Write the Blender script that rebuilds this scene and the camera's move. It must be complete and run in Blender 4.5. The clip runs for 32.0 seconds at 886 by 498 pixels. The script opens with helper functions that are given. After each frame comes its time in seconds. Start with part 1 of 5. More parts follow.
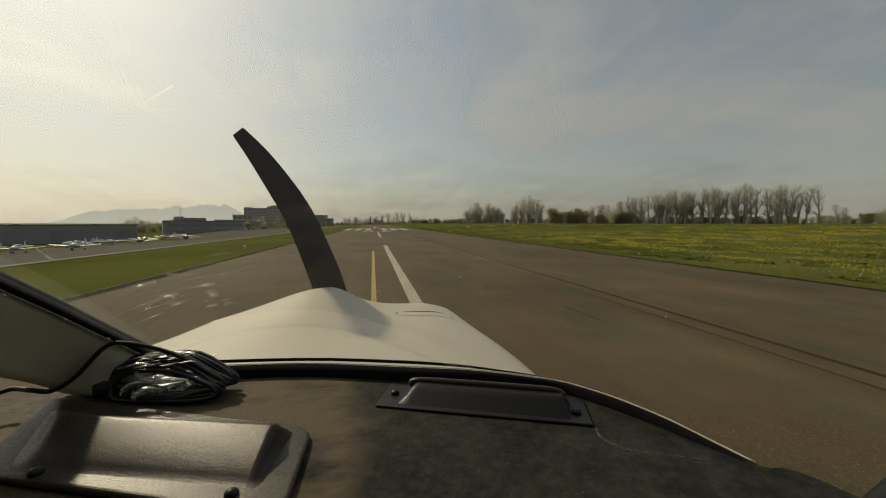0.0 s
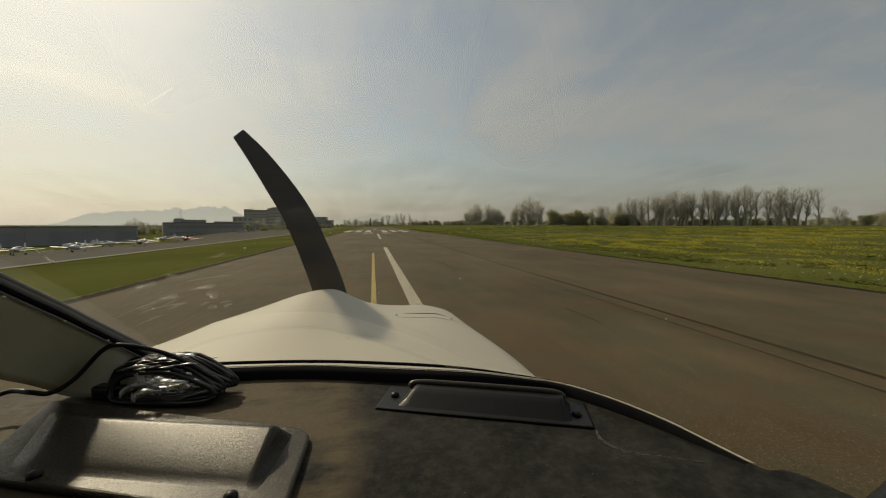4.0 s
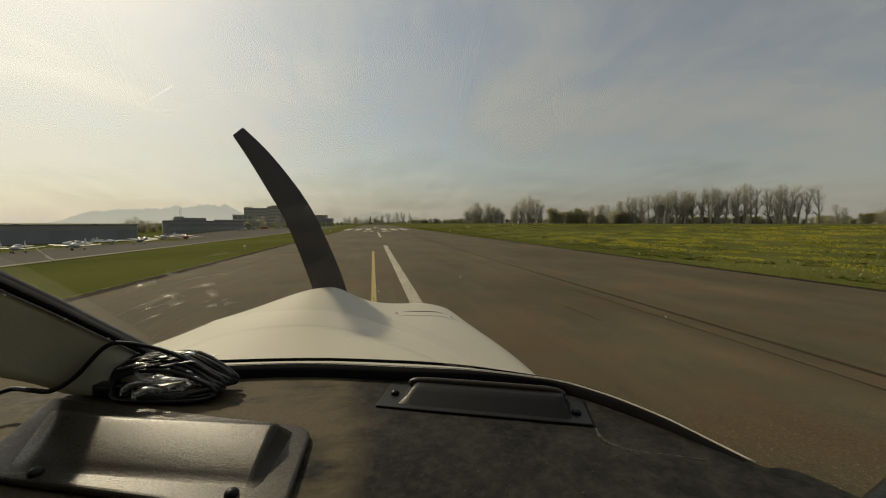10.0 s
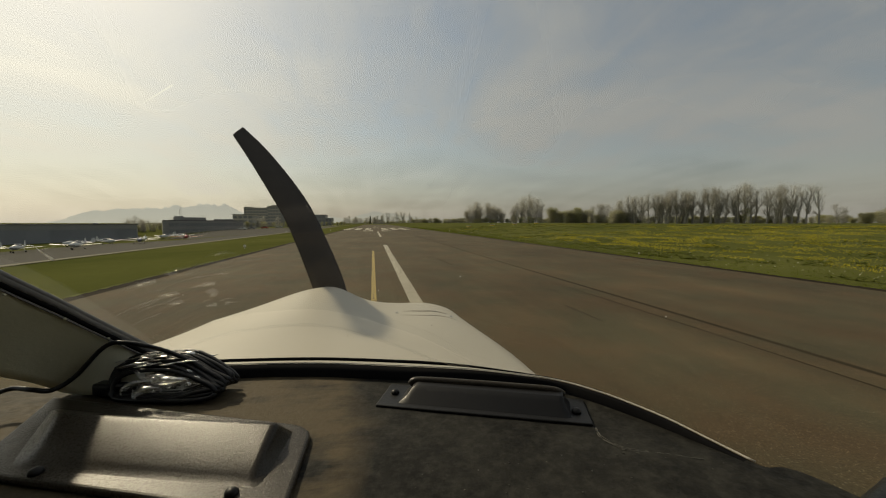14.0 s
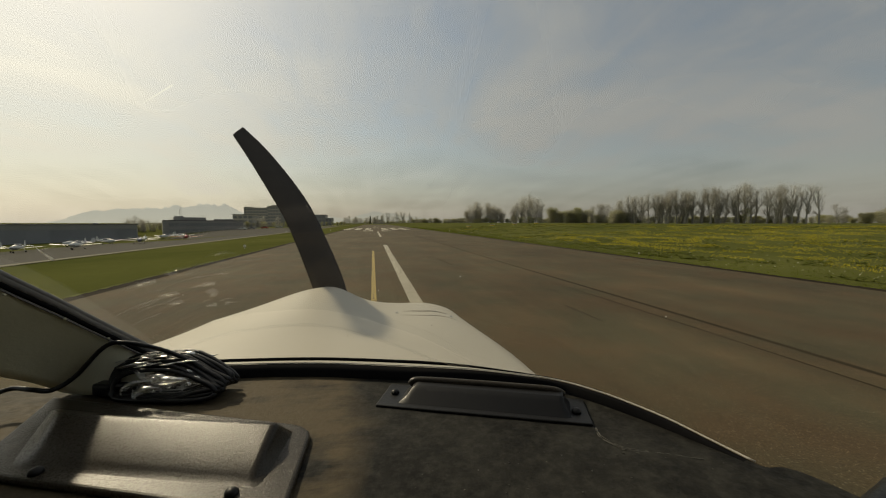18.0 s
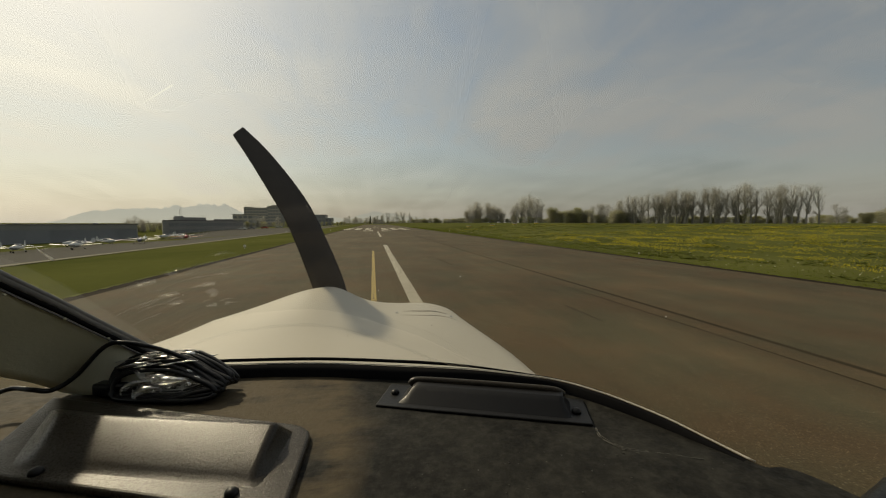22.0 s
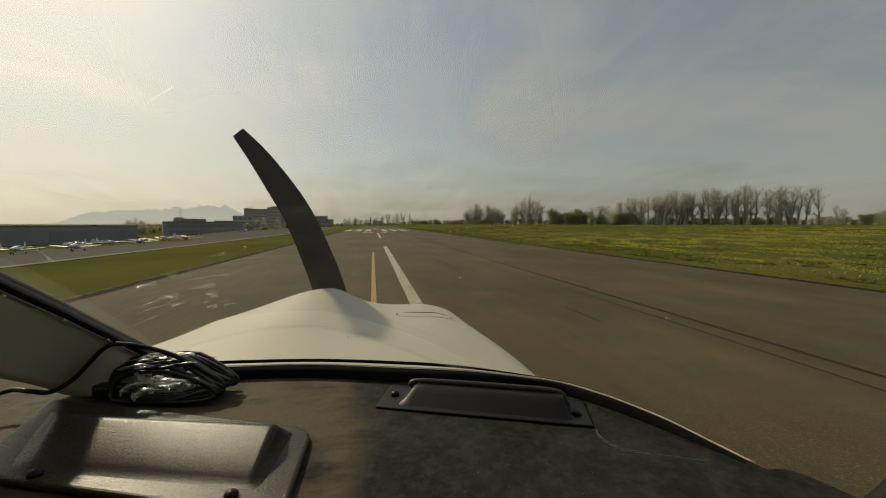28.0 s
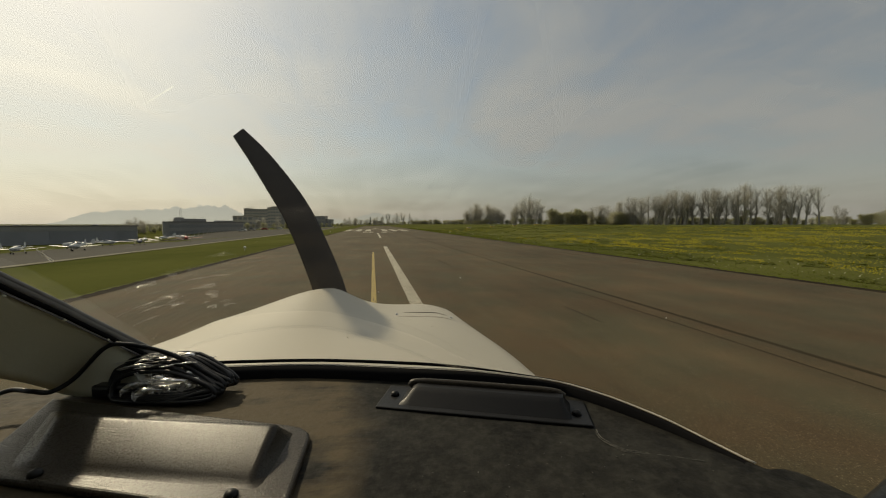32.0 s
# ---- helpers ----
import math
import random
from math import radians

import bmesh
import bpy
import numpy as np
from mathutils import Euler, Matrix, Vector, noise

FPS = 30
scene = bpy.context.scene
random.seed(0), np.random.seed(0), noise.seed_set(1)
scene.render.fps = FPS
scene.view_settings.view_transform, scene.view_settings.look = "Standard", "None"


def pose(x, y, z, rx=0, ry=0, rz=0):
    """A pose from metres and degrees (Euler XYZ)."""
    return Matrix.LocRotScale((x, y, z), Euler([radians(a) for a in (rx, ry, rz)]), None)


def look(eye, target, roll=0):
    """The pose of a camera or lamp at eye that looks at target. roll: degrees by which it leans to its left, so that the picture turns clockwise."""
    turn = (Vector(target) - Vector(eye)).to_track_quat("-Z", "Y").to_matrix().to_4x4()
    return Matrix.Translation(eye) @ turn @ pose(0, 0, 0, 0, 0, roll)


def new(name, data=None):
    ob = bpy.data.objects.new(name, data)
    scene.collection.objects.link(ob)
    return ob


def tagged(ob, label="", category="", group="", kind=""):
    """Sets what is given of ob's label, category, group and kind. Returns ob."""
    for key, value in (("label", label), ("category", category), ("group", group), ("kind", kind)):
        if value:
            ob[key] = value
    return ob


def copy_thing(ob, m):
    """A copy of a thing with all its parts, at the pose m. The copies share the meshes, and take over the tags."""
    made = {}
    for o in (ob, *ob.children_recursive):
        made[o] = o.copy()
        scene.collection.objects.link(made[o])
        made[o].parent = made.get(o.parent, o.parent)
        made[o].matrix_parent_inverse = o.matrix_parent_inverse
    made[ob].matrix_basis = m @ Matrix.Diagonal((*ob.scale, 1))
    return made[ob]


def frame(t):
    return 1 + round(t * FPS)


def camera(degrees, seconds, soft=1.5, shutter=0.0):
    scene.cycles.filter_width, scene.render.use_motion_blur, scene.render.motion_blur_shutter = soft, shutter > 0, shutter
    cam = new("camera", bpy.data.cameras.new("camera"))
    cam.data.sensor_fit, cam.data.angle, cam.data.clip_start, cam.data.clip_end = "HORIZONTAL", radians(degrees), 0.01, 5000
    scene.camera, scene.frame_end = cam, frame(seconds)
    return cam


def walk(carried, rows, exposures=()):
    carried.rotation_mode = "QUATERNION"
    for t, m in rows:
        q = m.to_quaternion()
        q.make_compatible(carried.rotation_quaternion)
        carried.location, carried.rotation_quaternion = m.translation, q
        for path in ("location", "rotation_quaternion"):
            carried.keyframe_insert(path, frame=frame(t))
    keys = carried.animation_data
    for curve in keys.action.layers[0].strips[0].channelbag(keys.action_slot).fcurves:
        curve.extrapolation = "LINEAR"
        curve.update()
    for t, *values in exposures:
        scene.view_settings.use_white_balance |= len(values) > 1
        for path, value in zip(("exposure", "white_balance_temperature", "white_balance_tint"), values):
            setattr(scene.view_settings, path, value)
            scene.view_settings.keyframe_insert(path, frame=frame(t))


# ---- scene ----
cam = camera(100.0, 32.0, soft=1.15)

# The camera is clamped in the cockpit and shivers a little with the engine.
SHIVER = [(0, 1), (0.5, 0), (1, 1), (2, 0), (2.5, 1), (3, 6), (3.5, 6), (5.5, 0), (6, 1), (6.5, -2), (7, 3), (7.5, 4),
          (8, 3), (8.5, 3), (9, 0), (9.5, 1), (10, 1), (10.5, 3), (11, 3), (11.5, 1), (12, -2), (12.5, -2), (13, -3),
          (13.5, 1), (14, 0), (14.5, -3), (16.5, 0), (17, 3), (17.5, 3), (18, 0), (18.5, 1), (19, 1), (19.5, -2),
          (20, 1), (20.5, 0), (21, -2), (21.5, -2), (22, 0), (22.5, -2), (23, 1), (23.5, 1), (24, 1), (24.5, 3),
          (25, 1), (25.5, 3), (27.5, 1), (28, 3), (28.5, 1), (29, 1), (30, 1), (30.5, 3), (31, 3), (31.5, 1), (32, 3)]
walk(cam, [(t, pose(0, 0, 2.0, 85.93 + 0.07 * s, 0, -10.67)) for t, s in SHIVER], [(0, 0.08, 7450, 5), (32, 0.08, 7450, 5)])

# ---- light ----
SUN_AZ, SUN_EL = -35.0, 36.0          # degrees from the runway's direction (left is negative), and up
sd = Vector((math.sin(radians(SUN_AZ)) * math.cos(radians(SUN_EL)), math.cos(radians(SUN_AZ)) * math.cos(radians(SUN_EL)),
             math.sin(radians(SUN_EL))))
sun = new("sun", bpy.data.lights.new("sun", "SUN"))
sun.data.energy, sun.data.angle, sun.data.color = 2.3, radians(2.6), (1.0, 0.90, 0.72)
sun.matrix_world = look((0, 0, 60), Vector((0, 0, 60)) - sd)

world = bpy.data.worlds.new("sky")
scene.world = world
world.use_nodes = True
nt = world.node_tree
nt.nodes.clear()


def node(tree, kind, links=(), **values):
    """A node with its plain attributes and its inputs (numbers, colours or other nodes' sockets)."""
    n = tree.nodes.new(kind)
    for k, v in values.items():
        if k == "noise_dim":
            n.noise_dimensions = v
        elif k == "op":
            n.operation = v
        elif k == "kind":
            n.data_type = v
        elif k == "clamp":
            n.use_clamp = v
        elif k == "feature":
            n.feature = v
    for key, v in links:
        if isinstance(v, bpy.types.NodeSocket):
            tree.links.new(v, n.inputs[key])
        else:
            n.inputs[key].default_value = v
    return n


def ramp(tree, fac, stops):
    n = tree.nodes.new("ShaderNodeValToRGB")
    tree.links.new(fac, n.inputs[0])
    el = n.color_ramp.elements
    while len(el) < len(stops):
        el.new(0.5)
    for e, (p, c) in zip(el, stops):
        e.position, e.color = p, (*c, 1) if len(c) == 3 else c
    return n.outputs[0]


def mix(tree, fac, a, b):
    n = tree.nodes.new("ShaderNodeMix")
    n.data_type = "RGBA"
    for key, v in ((0, fac), (6, a), (7, b)):
        if isinstance(v, bpy.types.NodeSocket):
            tree.links.new(v, n.inputs[key])
        else:
            n.inputs[key].default_value = v if key == 0 else (*v, 1)
    return n.outputs[2]


def maths(tree, op, a, b=0.0, clamp=False):
    return node(tree, "ShaderNodeMath", ((0, a), (1, b)), op=op, clamp=clamp).outputs[0]


tc = node(nt, "ShaderNodeTexCoord").outputs["Generated"]
sky = nt.nodes.new("ShaderNodeTexSky")
sky.sky_type, sky.sun_disc = "NISHITA", False
sky.sun_elevation, sky.sun_rotation = radians(SUN_EL), radians(SUN_AZ)
sky.dust_density, sky.air_density, sky.altitude = 1.2, 1.2, 600
# thin high cloud, drawn out in streaks, bright round the sun as cirrus is
sep = node(nt, "ShaderNodeSeparateXYZ", ((0, tc),))
up = maths(nt, "MAXIMUM", sep.outputs[2], 0.03)
up = maths(nt, "ADD", up, 0.12)
cx, cy = maths(nt, "DIVIDE", sep.outputs[0], up), maths(nt, "DIVIDE", sep.outputs[1], up)
flat = node(nt, "ShaderNodeCombineXYZ", ((0, cx), (1, cy))).outputs[0]
turned = node(nt, "ShaderNodeMapping", (("Vector", flat), ("Rotation", (0, 0, radians(-38))), ("Scale", (0.55, 1.5, 1)))).outputs[0]
n1 = node(nt, "ShaderNodeTexNoise", (("Vector", turned), ("Scale", 0.75), ("Detail", 5.0), ("Roughness", 0.52), ("Distortion", 0.5))).outputs[0]
n2 = node(nt, "ShaderNodeTexNoise", (("Vector", node(nt, "ShaderNodeMapping", (("Vector", tc), ("Rotation", (radians(20), radians(35), radians(-20))), ("Scale", (0.8, 1.0, 2.0)))).outputs[0]), ("Scale", 2.0), ("Detail", 7.0), ("Roughness", 0.6), ("Distortion", 0.9))).outputs[0]
fine = node(nt, "ShaderNodeMapping", (("Vector", flat), ("Rotation", (0, 0, radians(-24))), ("Scale", (2.6, 0.55, 1)))).outputs[0]
n3 = node(nt, "ShaderNodeTexNoise", (("Vector", fine), ("Scale", 1.5), ("Detail", 8.0), ("Roughness", 0.6), ("Distortion", 0.6))).outputs[0]
mixed = maths(nt, "ADD", maths(nt, "MULTIPLY", n1, 0.3), maths(nt, "MULTIPLY", n2, 0.7))
mixed = maths(nt, "ADD", maths(nt, "MULTIPLY", mixed, 0.78), maths(nt, "MULTIPLY", n3, 0.22))
veil = ramp(nt, mixed, [(0.40, (0.0,) * 3), (0.5, (0.5,) * 3), (0.60, (1,) * 3)])
veil_dir = Vector((math.sin(radians(-43)) * math.cos(radians(33)), math.cos(radians(-43)) * math.cos(radians(33)), math.sin(radians(33))))
dot = node(nt, "ShaderNodeVectorMath", ((0, tc), (1, veil_dir)), op="DOT_PRODUCT").outputs["Value"]
half = maths(nt, "MAXIMUM", dot, 0.0)
glow = maths(nt, "ADD", maths(nt, "MULTIPLY", maths(nt, "POWER", half, 3.0), 3.55), maths(nt, "MULTIPLY", maths(nt, "POWER", half, 12.0), 2.6))
level = maths(nt, "MULTIPLY", maths(nt, "ADD", glow, 2.55), maths(nt, "ADD", maths(nt, "MULTIPLY", veil, 0.46), 0.745))
level = maths(nt, "MULTIPLY", level, node(nt, "ShaderNodeMapRange", ((0, sep.outputs[2]), (1, 0.0), (2, 0.42), (3, 0.85), (4, 0.92))).outputs[0])
cloud = node(nt, "ShaderNodeVectorMath", ((0, mix(nt, maths(nt, "POWER", half, 2.0), (0.905, 0.95, 1.04), (0.995, 0.985, 0.94))), ("Scale", level)), op="SCALE").outputs[0]
low0 = maths(nt, "POWER", maths(nt, "SUBTRACT", 1.0, maths(nt, "ABSOLUTE", sep.outputs[2], 0.0), True), 9.0)
low = maths(nt, "POWER", maths(nt, "SUBTRACT", 1.0, maths(nt, "ABSOLUTE", sep.outputs[2], 0.0), True), 1.9)
cloud = node(nt, "ShaderNodeVectorMath", ((0, cloud), (1, mix(nt, maths(nt, "POWER", low0, 0.45), (1, 1, 1), (1.075, 1.03, 0.965)))), op="MULTIPLY").outputs[0]
cover = maths(nt, "MAXIMUM", maths(nt, "ADD", maths(nt, "MULTIPLY", veil, 0.36), 0.57, True), maths(nt, "MULTIPLY", low, 0.96))
skyc = mix(nt, cover, sky.outputs[0], cloud)
bg = node(nt, "ShaderNodeBackground", ((0, skyc), (1, 0.118)))
nt.links.new(bg.outputs[0], node(nt, "ShaderNodeOutputWorld").inputs[0])


# ---- materials ----
def surface(name, a, b, scale=4.0, rough=0.6, rough2=None, bump=0.0, fine=0.0, metal=0.0, coat=0.0, spots=None, space="Object", stretch=(1, 1, 1), spec=0.5,
            vary=0.0, speck=0.45):
    """Two colours mixed by broad noise, with finer grain, bump in metres and, if given, spots (colour, scale, how many)."""
    m = bpy.data.materials.new(name)
    m.use_nodes = True
    t = m.node_tree
    bs = t.nodes["Principled BSDF"]
    if space == "Object":
        v = node(t, "ShaderNodeTexCoord").outputs["Object"]
    else:
        v = node(t, "ShaderNodeNewGeometry").outputs["Position"]
    v = node(t, "ShaderNodeMapping", (("Vector", v), ("Scale", stretch))).outputs[0]
    broad = node(t, "ShaderNodeTexNoise", (("Vector", v), ("Scale", scale), ("Detail", 4.0), ("Roughness", 0.6))).outputs[0]
    grain = node(t, "ShaderNodeTexNoise", (("Vector", v), ("Scale", fine or scale * 14), ("Detail", 3.0), ("Roughness", 0.7))).outputs[0]
    f = maths(t, "MULTIPLY_ADD", grain, speck)
    t.nodes[-1].inputs[2].default_value = -0.5 * speck
    f = maths(t, "ADD", maths(t, "MULTIPLY_ADD", broad, 1.6), f, True)
    t.nodes[-2].inputs[2].default_value = -0.3
    c = mix(t, f, a, b)
    if spots:
        vo = node(t, "ShaderNodeTexVoronoi", (("Vector", v), ("Scale", spots[1])))
        size = node(t, "ShaderNodeSeparateXYZ", ((0, vo.outputs["Color"]),)).outputs[0]
        size = maths(t, "MULTIPLY", maths(t, "POWER", size, 3.0), spots[2] * 2.2)
        c = mix(t, maths(t, "LESS_THAN", vo.outputs["Distance"], size), c, spots[0])
    if vary:
        r = node(t, "ShaderNodeObjectInfo").outputs["Random"]
        hsv = node(t, "ShaderNodeHueSaturation", (("Color", c), ("Value", maths(t, "MULTIPLY_ADD", r, vary))))
        t.nodes[-2].inputs[2].default_value = 1 - vary / 2
        c = hsv.outputs[0]
    t.links.new(c, bs.inputs["Base Color"])
    if rough2 is None:
        rough2 = min(1.0, rough + 0.15)
    rr = node(t, "ShaderNodeMapRange", ((0, grain), (1, 0.3), (2, 0.7), (3, rough), (4, rough2))).outputs[0]
    t.links.new(rr, bs.inputs["Roughness"])
    bs.inputs["Metallic"].default_value, bs.inputs["Specular IOR Level"].default_value = metal, spec
    bs.inputs["Coat Weight"].default_value, bs.inputs["Coat Roughness"].default_value = coat, 0.08
    if bump:
        bu = node(t, "ShaderNodeBump", (("Height", grain), ("Distance", bump), ("Strength", 0.8)))
        t.links.new(bu.outputs[0], bs.inputs["Normal"])
    return m


M = {}
M["asphalt"] = surface("asphalt", (0.048, 0.037, 0.0210), (0.123, 0.0945, 0.054), 0.22, 0.8, 0.98, 0.006, 48, spots=((0.20, 0.165, 0.108), 72, 0.17), space="World", stretch=(1, 0.7, 1), spec=0.16, speck=1.7)
M["tar"] = surface("tar_joint", (0.032, 0.026, 0.016), (0.056, 0.045, 0.028), 1.2, 0.9, 1.0, 0.002, 30, space="World", spec=0.05)
M["apron"] = surface("apron_concrete", (0.064, 0.060, 0.050), (0.088, 0.082, 0.068), 0.1, 0.9, 1.0, 0.003, 12, space="World", spec=0.06)
M["soil"] = surface("shaded_soil", (0.017, 0.013, 0.008), (0.034, 0.026, 0.016), 0.8, 0.9, 1.0, 0.01, 9, space="World", spec=0.05)
M["path"] = surface("path_concrete", (0.185, 0.168, 0.118), (0.235, 0.213, 0.155), 0.3, 0.9, 1.0, 0.003, 12, space="World", spec=0.1)
M["grass"] = surface("grass", (0.056, 0.066, 0.0185), (0.142, 0.143, 0.044), 0.055, 0.95, 1.0, 0.05, 3.5, space="World", spec=0.0)
M["blade"] = surface("grass_blade", (0.10, 0.125, 0.010), (0.17, 0.185, 0.020), 0.3, 0.7, 0.9, 0, 3, space="World", spec=0.2)
M["clump"] = surface("clump_leaves", (0.10, 0.122, 0.016), (0.175, 0.18, 0.034), 0.7, 0.6, 0.8, 0, 5, space="World", spec=0.25)
M["flower"] = surface("dandelion_yellow", (0.54, 0.45, 0.025), (0.66, 0.56, 0.05), 3, 0.7, spec=0.2)
M["daisy"] = surface("daisy_white", (0.65, 0.64, 0.50), (0.75, 0.74, 0.62), 3, 0.7, spec=0.2)
M["white_line"] = surface("runway_paint", (0.31, 0.28, 0.205), (0.50, 0.455, 0.35), 0.9, 0.7, 0.9, 0.003, 22, space="World", spots=((0.09, 0.07, 0.05), 7, 0.10))
M["yellow_line"] = surface("yellow_paint", (0.33, 0.235, 0.055), (0.44, 0.325, 0.09), 0.9, 0.7, 0.9, 0.003, 22, space="World")
M["cowl"] = surface("cowling_paint", (0.425, 0.392, 0.322), (0.485, 0.447, 0.368), 2.2, 0.48, 0.58, 0.0, 40, coat=0.03, spec=0.2)
M["hull"] = surface("fuselage_paint", (0.68, 0.66, 0.60), (0.74, 0.72, 0.66), 1.5, 0.3, 0.4, 0, 30, coat=0.3)
M["prop"] = surface("propeller_black", (0.024, 0.021, 0.020), (0.042, 0.037, 0.035), 5, 0.5, 0.65, 0.0003, 60)
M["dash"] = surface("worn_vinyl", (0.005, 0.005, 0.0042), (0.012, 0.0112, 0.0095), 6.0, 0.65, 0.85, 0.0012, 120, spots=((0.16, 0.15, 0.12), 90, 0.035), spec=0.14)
M["hood"] = surface("grained_plastic", (0.026, 0.0210, 0.0145), (0.041, 0.0330, 0.0228), 9, 0.24, 0.33, 0.00045, 560, spec=0.25)
M["hood_dark"] = surface("smooth_plastic", (0.006, 0.0057, 0.0057), (0.011, 0.0104, 0.0102), 9, 0.36, 0.5, 0.0003, 200, spec=0.28)
M["rubber"] = surface("black_rubber", (0.008, 0.008, 0.0085), (0.014, 0.0138, 0.0142), 12, 0.9, 1.0, 0.0003, 120, spec=0.0)
M["panel"] = surface("grey_green_panel", (0.54, 0.53, 0.40), (0.62, 0.605, 0.47), 5, 0.5, 0.65, 0.0006, 150, spots=((0.30, 0.29, 0.24), 14, 0.06))
M["trim"] = surface("pale_trim", (0.58, 0.54, 0.46), (0.66, 0.62, 0.54), 8, 0.35, 0.5)
M["strip"] = surface("edge_strip_grey", (0.17, 0.165, 0.167), (0.23, 0.225, 0.225), 14, 0.35, 0.5)
M["chrome"] = surface("steel", (0.55, 0.54, 0.52), (0.65, 0.64, 0.62), 20, 0.22, 0.35, metal=1.0)
M["cable"] = surface("cable_sheath", (0.005, 0.005, 0.006), (0.009, 0.009, 0.010), 30, 0.26, 0.36, spec=0.32)
M["bag"] = surface("clear_plastic", (0.70, 0.69, 0.66), (0.85, 0.84, 0.80), 40, 0.08, 0.2, spec=0.9)
# metal in place of clear film, so folds and strips mirror the sun
M["film"] = surface("bright_film", (0.75, 0.74, 0.70), (0.85, 0.84, 0.80), 40, 0.16, 0.24, metal=1.0)
M["sheen"] = surface("glint_metal", (0.82, 0.81, 0.78), (0.90, 0.89, 0.86), 40, 0.34, 0.42, metal=1.0)
M["bark"] = surface("bark", (0.25, 0.235, 0.20), (0.36, 0.34, 0.29), 1.5, 0.85, 1.0, vary=0.4)
M["twig"] = surface("bare_twigs", (0.44, 0.42, 0.35), (0.56, 0.53, 0.45), 0.6, 0.85, 1.0, vary=0.4, spec=0.2)
M["leaf"] = surface("young_leaves", (0.22, 0.23, 0.06), (0.32, 0.31, 0.10), 0.6, 0.75, 0.9, vary=0.5, spec=0.25)
M["bush"] = surface("bush_twigs", (0.40, 0.385, 0.26), (0.52, 0.49, 0.34), 0.6, 0.85, 1.0, vary=0.4, spec=0.2)
M["needle"] = surface("needles", (0.05, 0.06, 0.03), (0.08, 0.09, 0.045), 0.6, 0.8, 0.95, vary=0.3, spec=0.2)
M["hangar"] = surface("hangar_sheet", (0.21, 0.215, 0.23), (0.26, 0.265, 0.28), 0.2, 0.6, 0.75, vary=0.15)
M["hangar_roof"] = surface("hangar_roof_felt", (0.10, 0.095, 0.09), (0.15, 0.14, 0.13), 0.2, 0.8)
M["concrete"] = surface("facade_concrete", (0.36, 0.335, 0.28), (0.44, 0.41, 0.35), 0.15, 0.8)
M["facade_dark"] = surface("facade_dark", (0.24, 0.235, 0.22), (0.30, 0.295, 0.28), 0.15, 0.7)
M["facade_white"] = surface("facade_white", (0.62, 0.60, 0.56), (0.72, 0.70, 0.66), 0.2, 0.7)
M["glass_dark"] = surface("window_glass", (0.03, 0.034, 0.038), (0.05, 0.055, 0.06), 0.3, 0.12, 0.2)
# far windows: distance haze put into a paler glass colour
M["far_glass"] = surface("painted_haze_glazing", (0.16, 0.165, 0.17), (0.21, 0.215, 0.22), 0.3, 0.3, 0.4)
M["timber"] = surface("barn_boards", (0.13, 0.095, 0.065), (0.20, 0.15, 0.10), 1.2, 0.8, stretch=(6, 6, 0.5))
M["tile"] = surface("clay_tiles", (0.20, 0.095, 0.055), (0.30, 0.16, 0.095), 0.7, 0.8, vary=0.3)
M["wrap"] = surface("bale_wrap", (0.70, 0.69, 0.66), (0.80, 0.79, 0.76), 2, 0.35, 0.5)
M["orange"] = surface("windsock_cloth", (0.55, 0.14, 0.04), (0.65, 0.20, 0.06), 3, 0.8)
M["yellow_box"] = surface("yellow_housing", (0.66, 0.46, 0.03), (0.74, 0.54, 0.06), 3, 0.45)
M["red"] = surface("red_paint", (0.35, 0.04, 0.03), (0.45, 0.06, 0.04), 3, 0.4)
M["skin"] = surface("aircraft_white", (0.52, 0.52, 0.50), (0.62, 0.62, 0.59), 1, 0.4, coat=0.1)
M["blue"] = surface("blue_paint", (0.05, 0.06, 0.12), (0.08, 0.09, 0.16), 1, 0.4, coat=0.1)
M["scuff"] = surface("scuffed_acrylic", (0.75, 0.74, 0.70), (0.85, 0.84, 0.80), 40, 0.5)

M["seam"] = surface("seam_shadow", (0.07, 0.06, 0.05), (0.13, 0.115, 0.095), 60, 0.7)
M["liner"] = surface("unseen_liner_grey", (0.24, 0.23, 0.20), (0.30, 0.285, 0.25), 8, 0.9, 1.0, 0.001, 200, spec=0.1)
M["crease"] = surface("scuffed_vinyl", (0.07, 0.067, 0.058), (0.13, 0.125, 0.11), 60, 0.8)


def thin_growth(*names, share=0.45):
    """Lets light through leaves and blades."""
    for n in names:
        t = M[n].node_tree
        bs, out = t.nodes["Principled BSDF"], t.nodes["Material Output"]
        tr = t.nodes.new("ShaderNodeBsdfTranslucent")
        t.links.new(bs.inputs["Base Color"].links[0].from_socket, tr.inputs[0])
        ms = node(t, "ShaderNodeMixShader", ((0, share), (1, bs.outputs[0]), (2, tr.outputs[0])))
        t.links.new(ms.outputs[0], out.inputs[0])


thin_growth("blade", "clump", "leaf", "needle", "flower", "daisy", "bush")
thin_growth("twig", share=0.6)
thin_growth("scuff", share=0.7)

# clear film: mostly see-through, with a bright gloss
for n, share in (("bag", 0.34), ("film", 0.5)):
    t = M[n].node_tree
    g = node(t, "ShaderNodeMixShader", ((0, share), (1, node(t, "ShaderNodeBsdfTransparent").outputs[0]), (2, t.nodes["Principled BSDF"].outputs[0])))
    t.links.new(g.outputs[0], t.nodes["Material Output"].inputs[0])

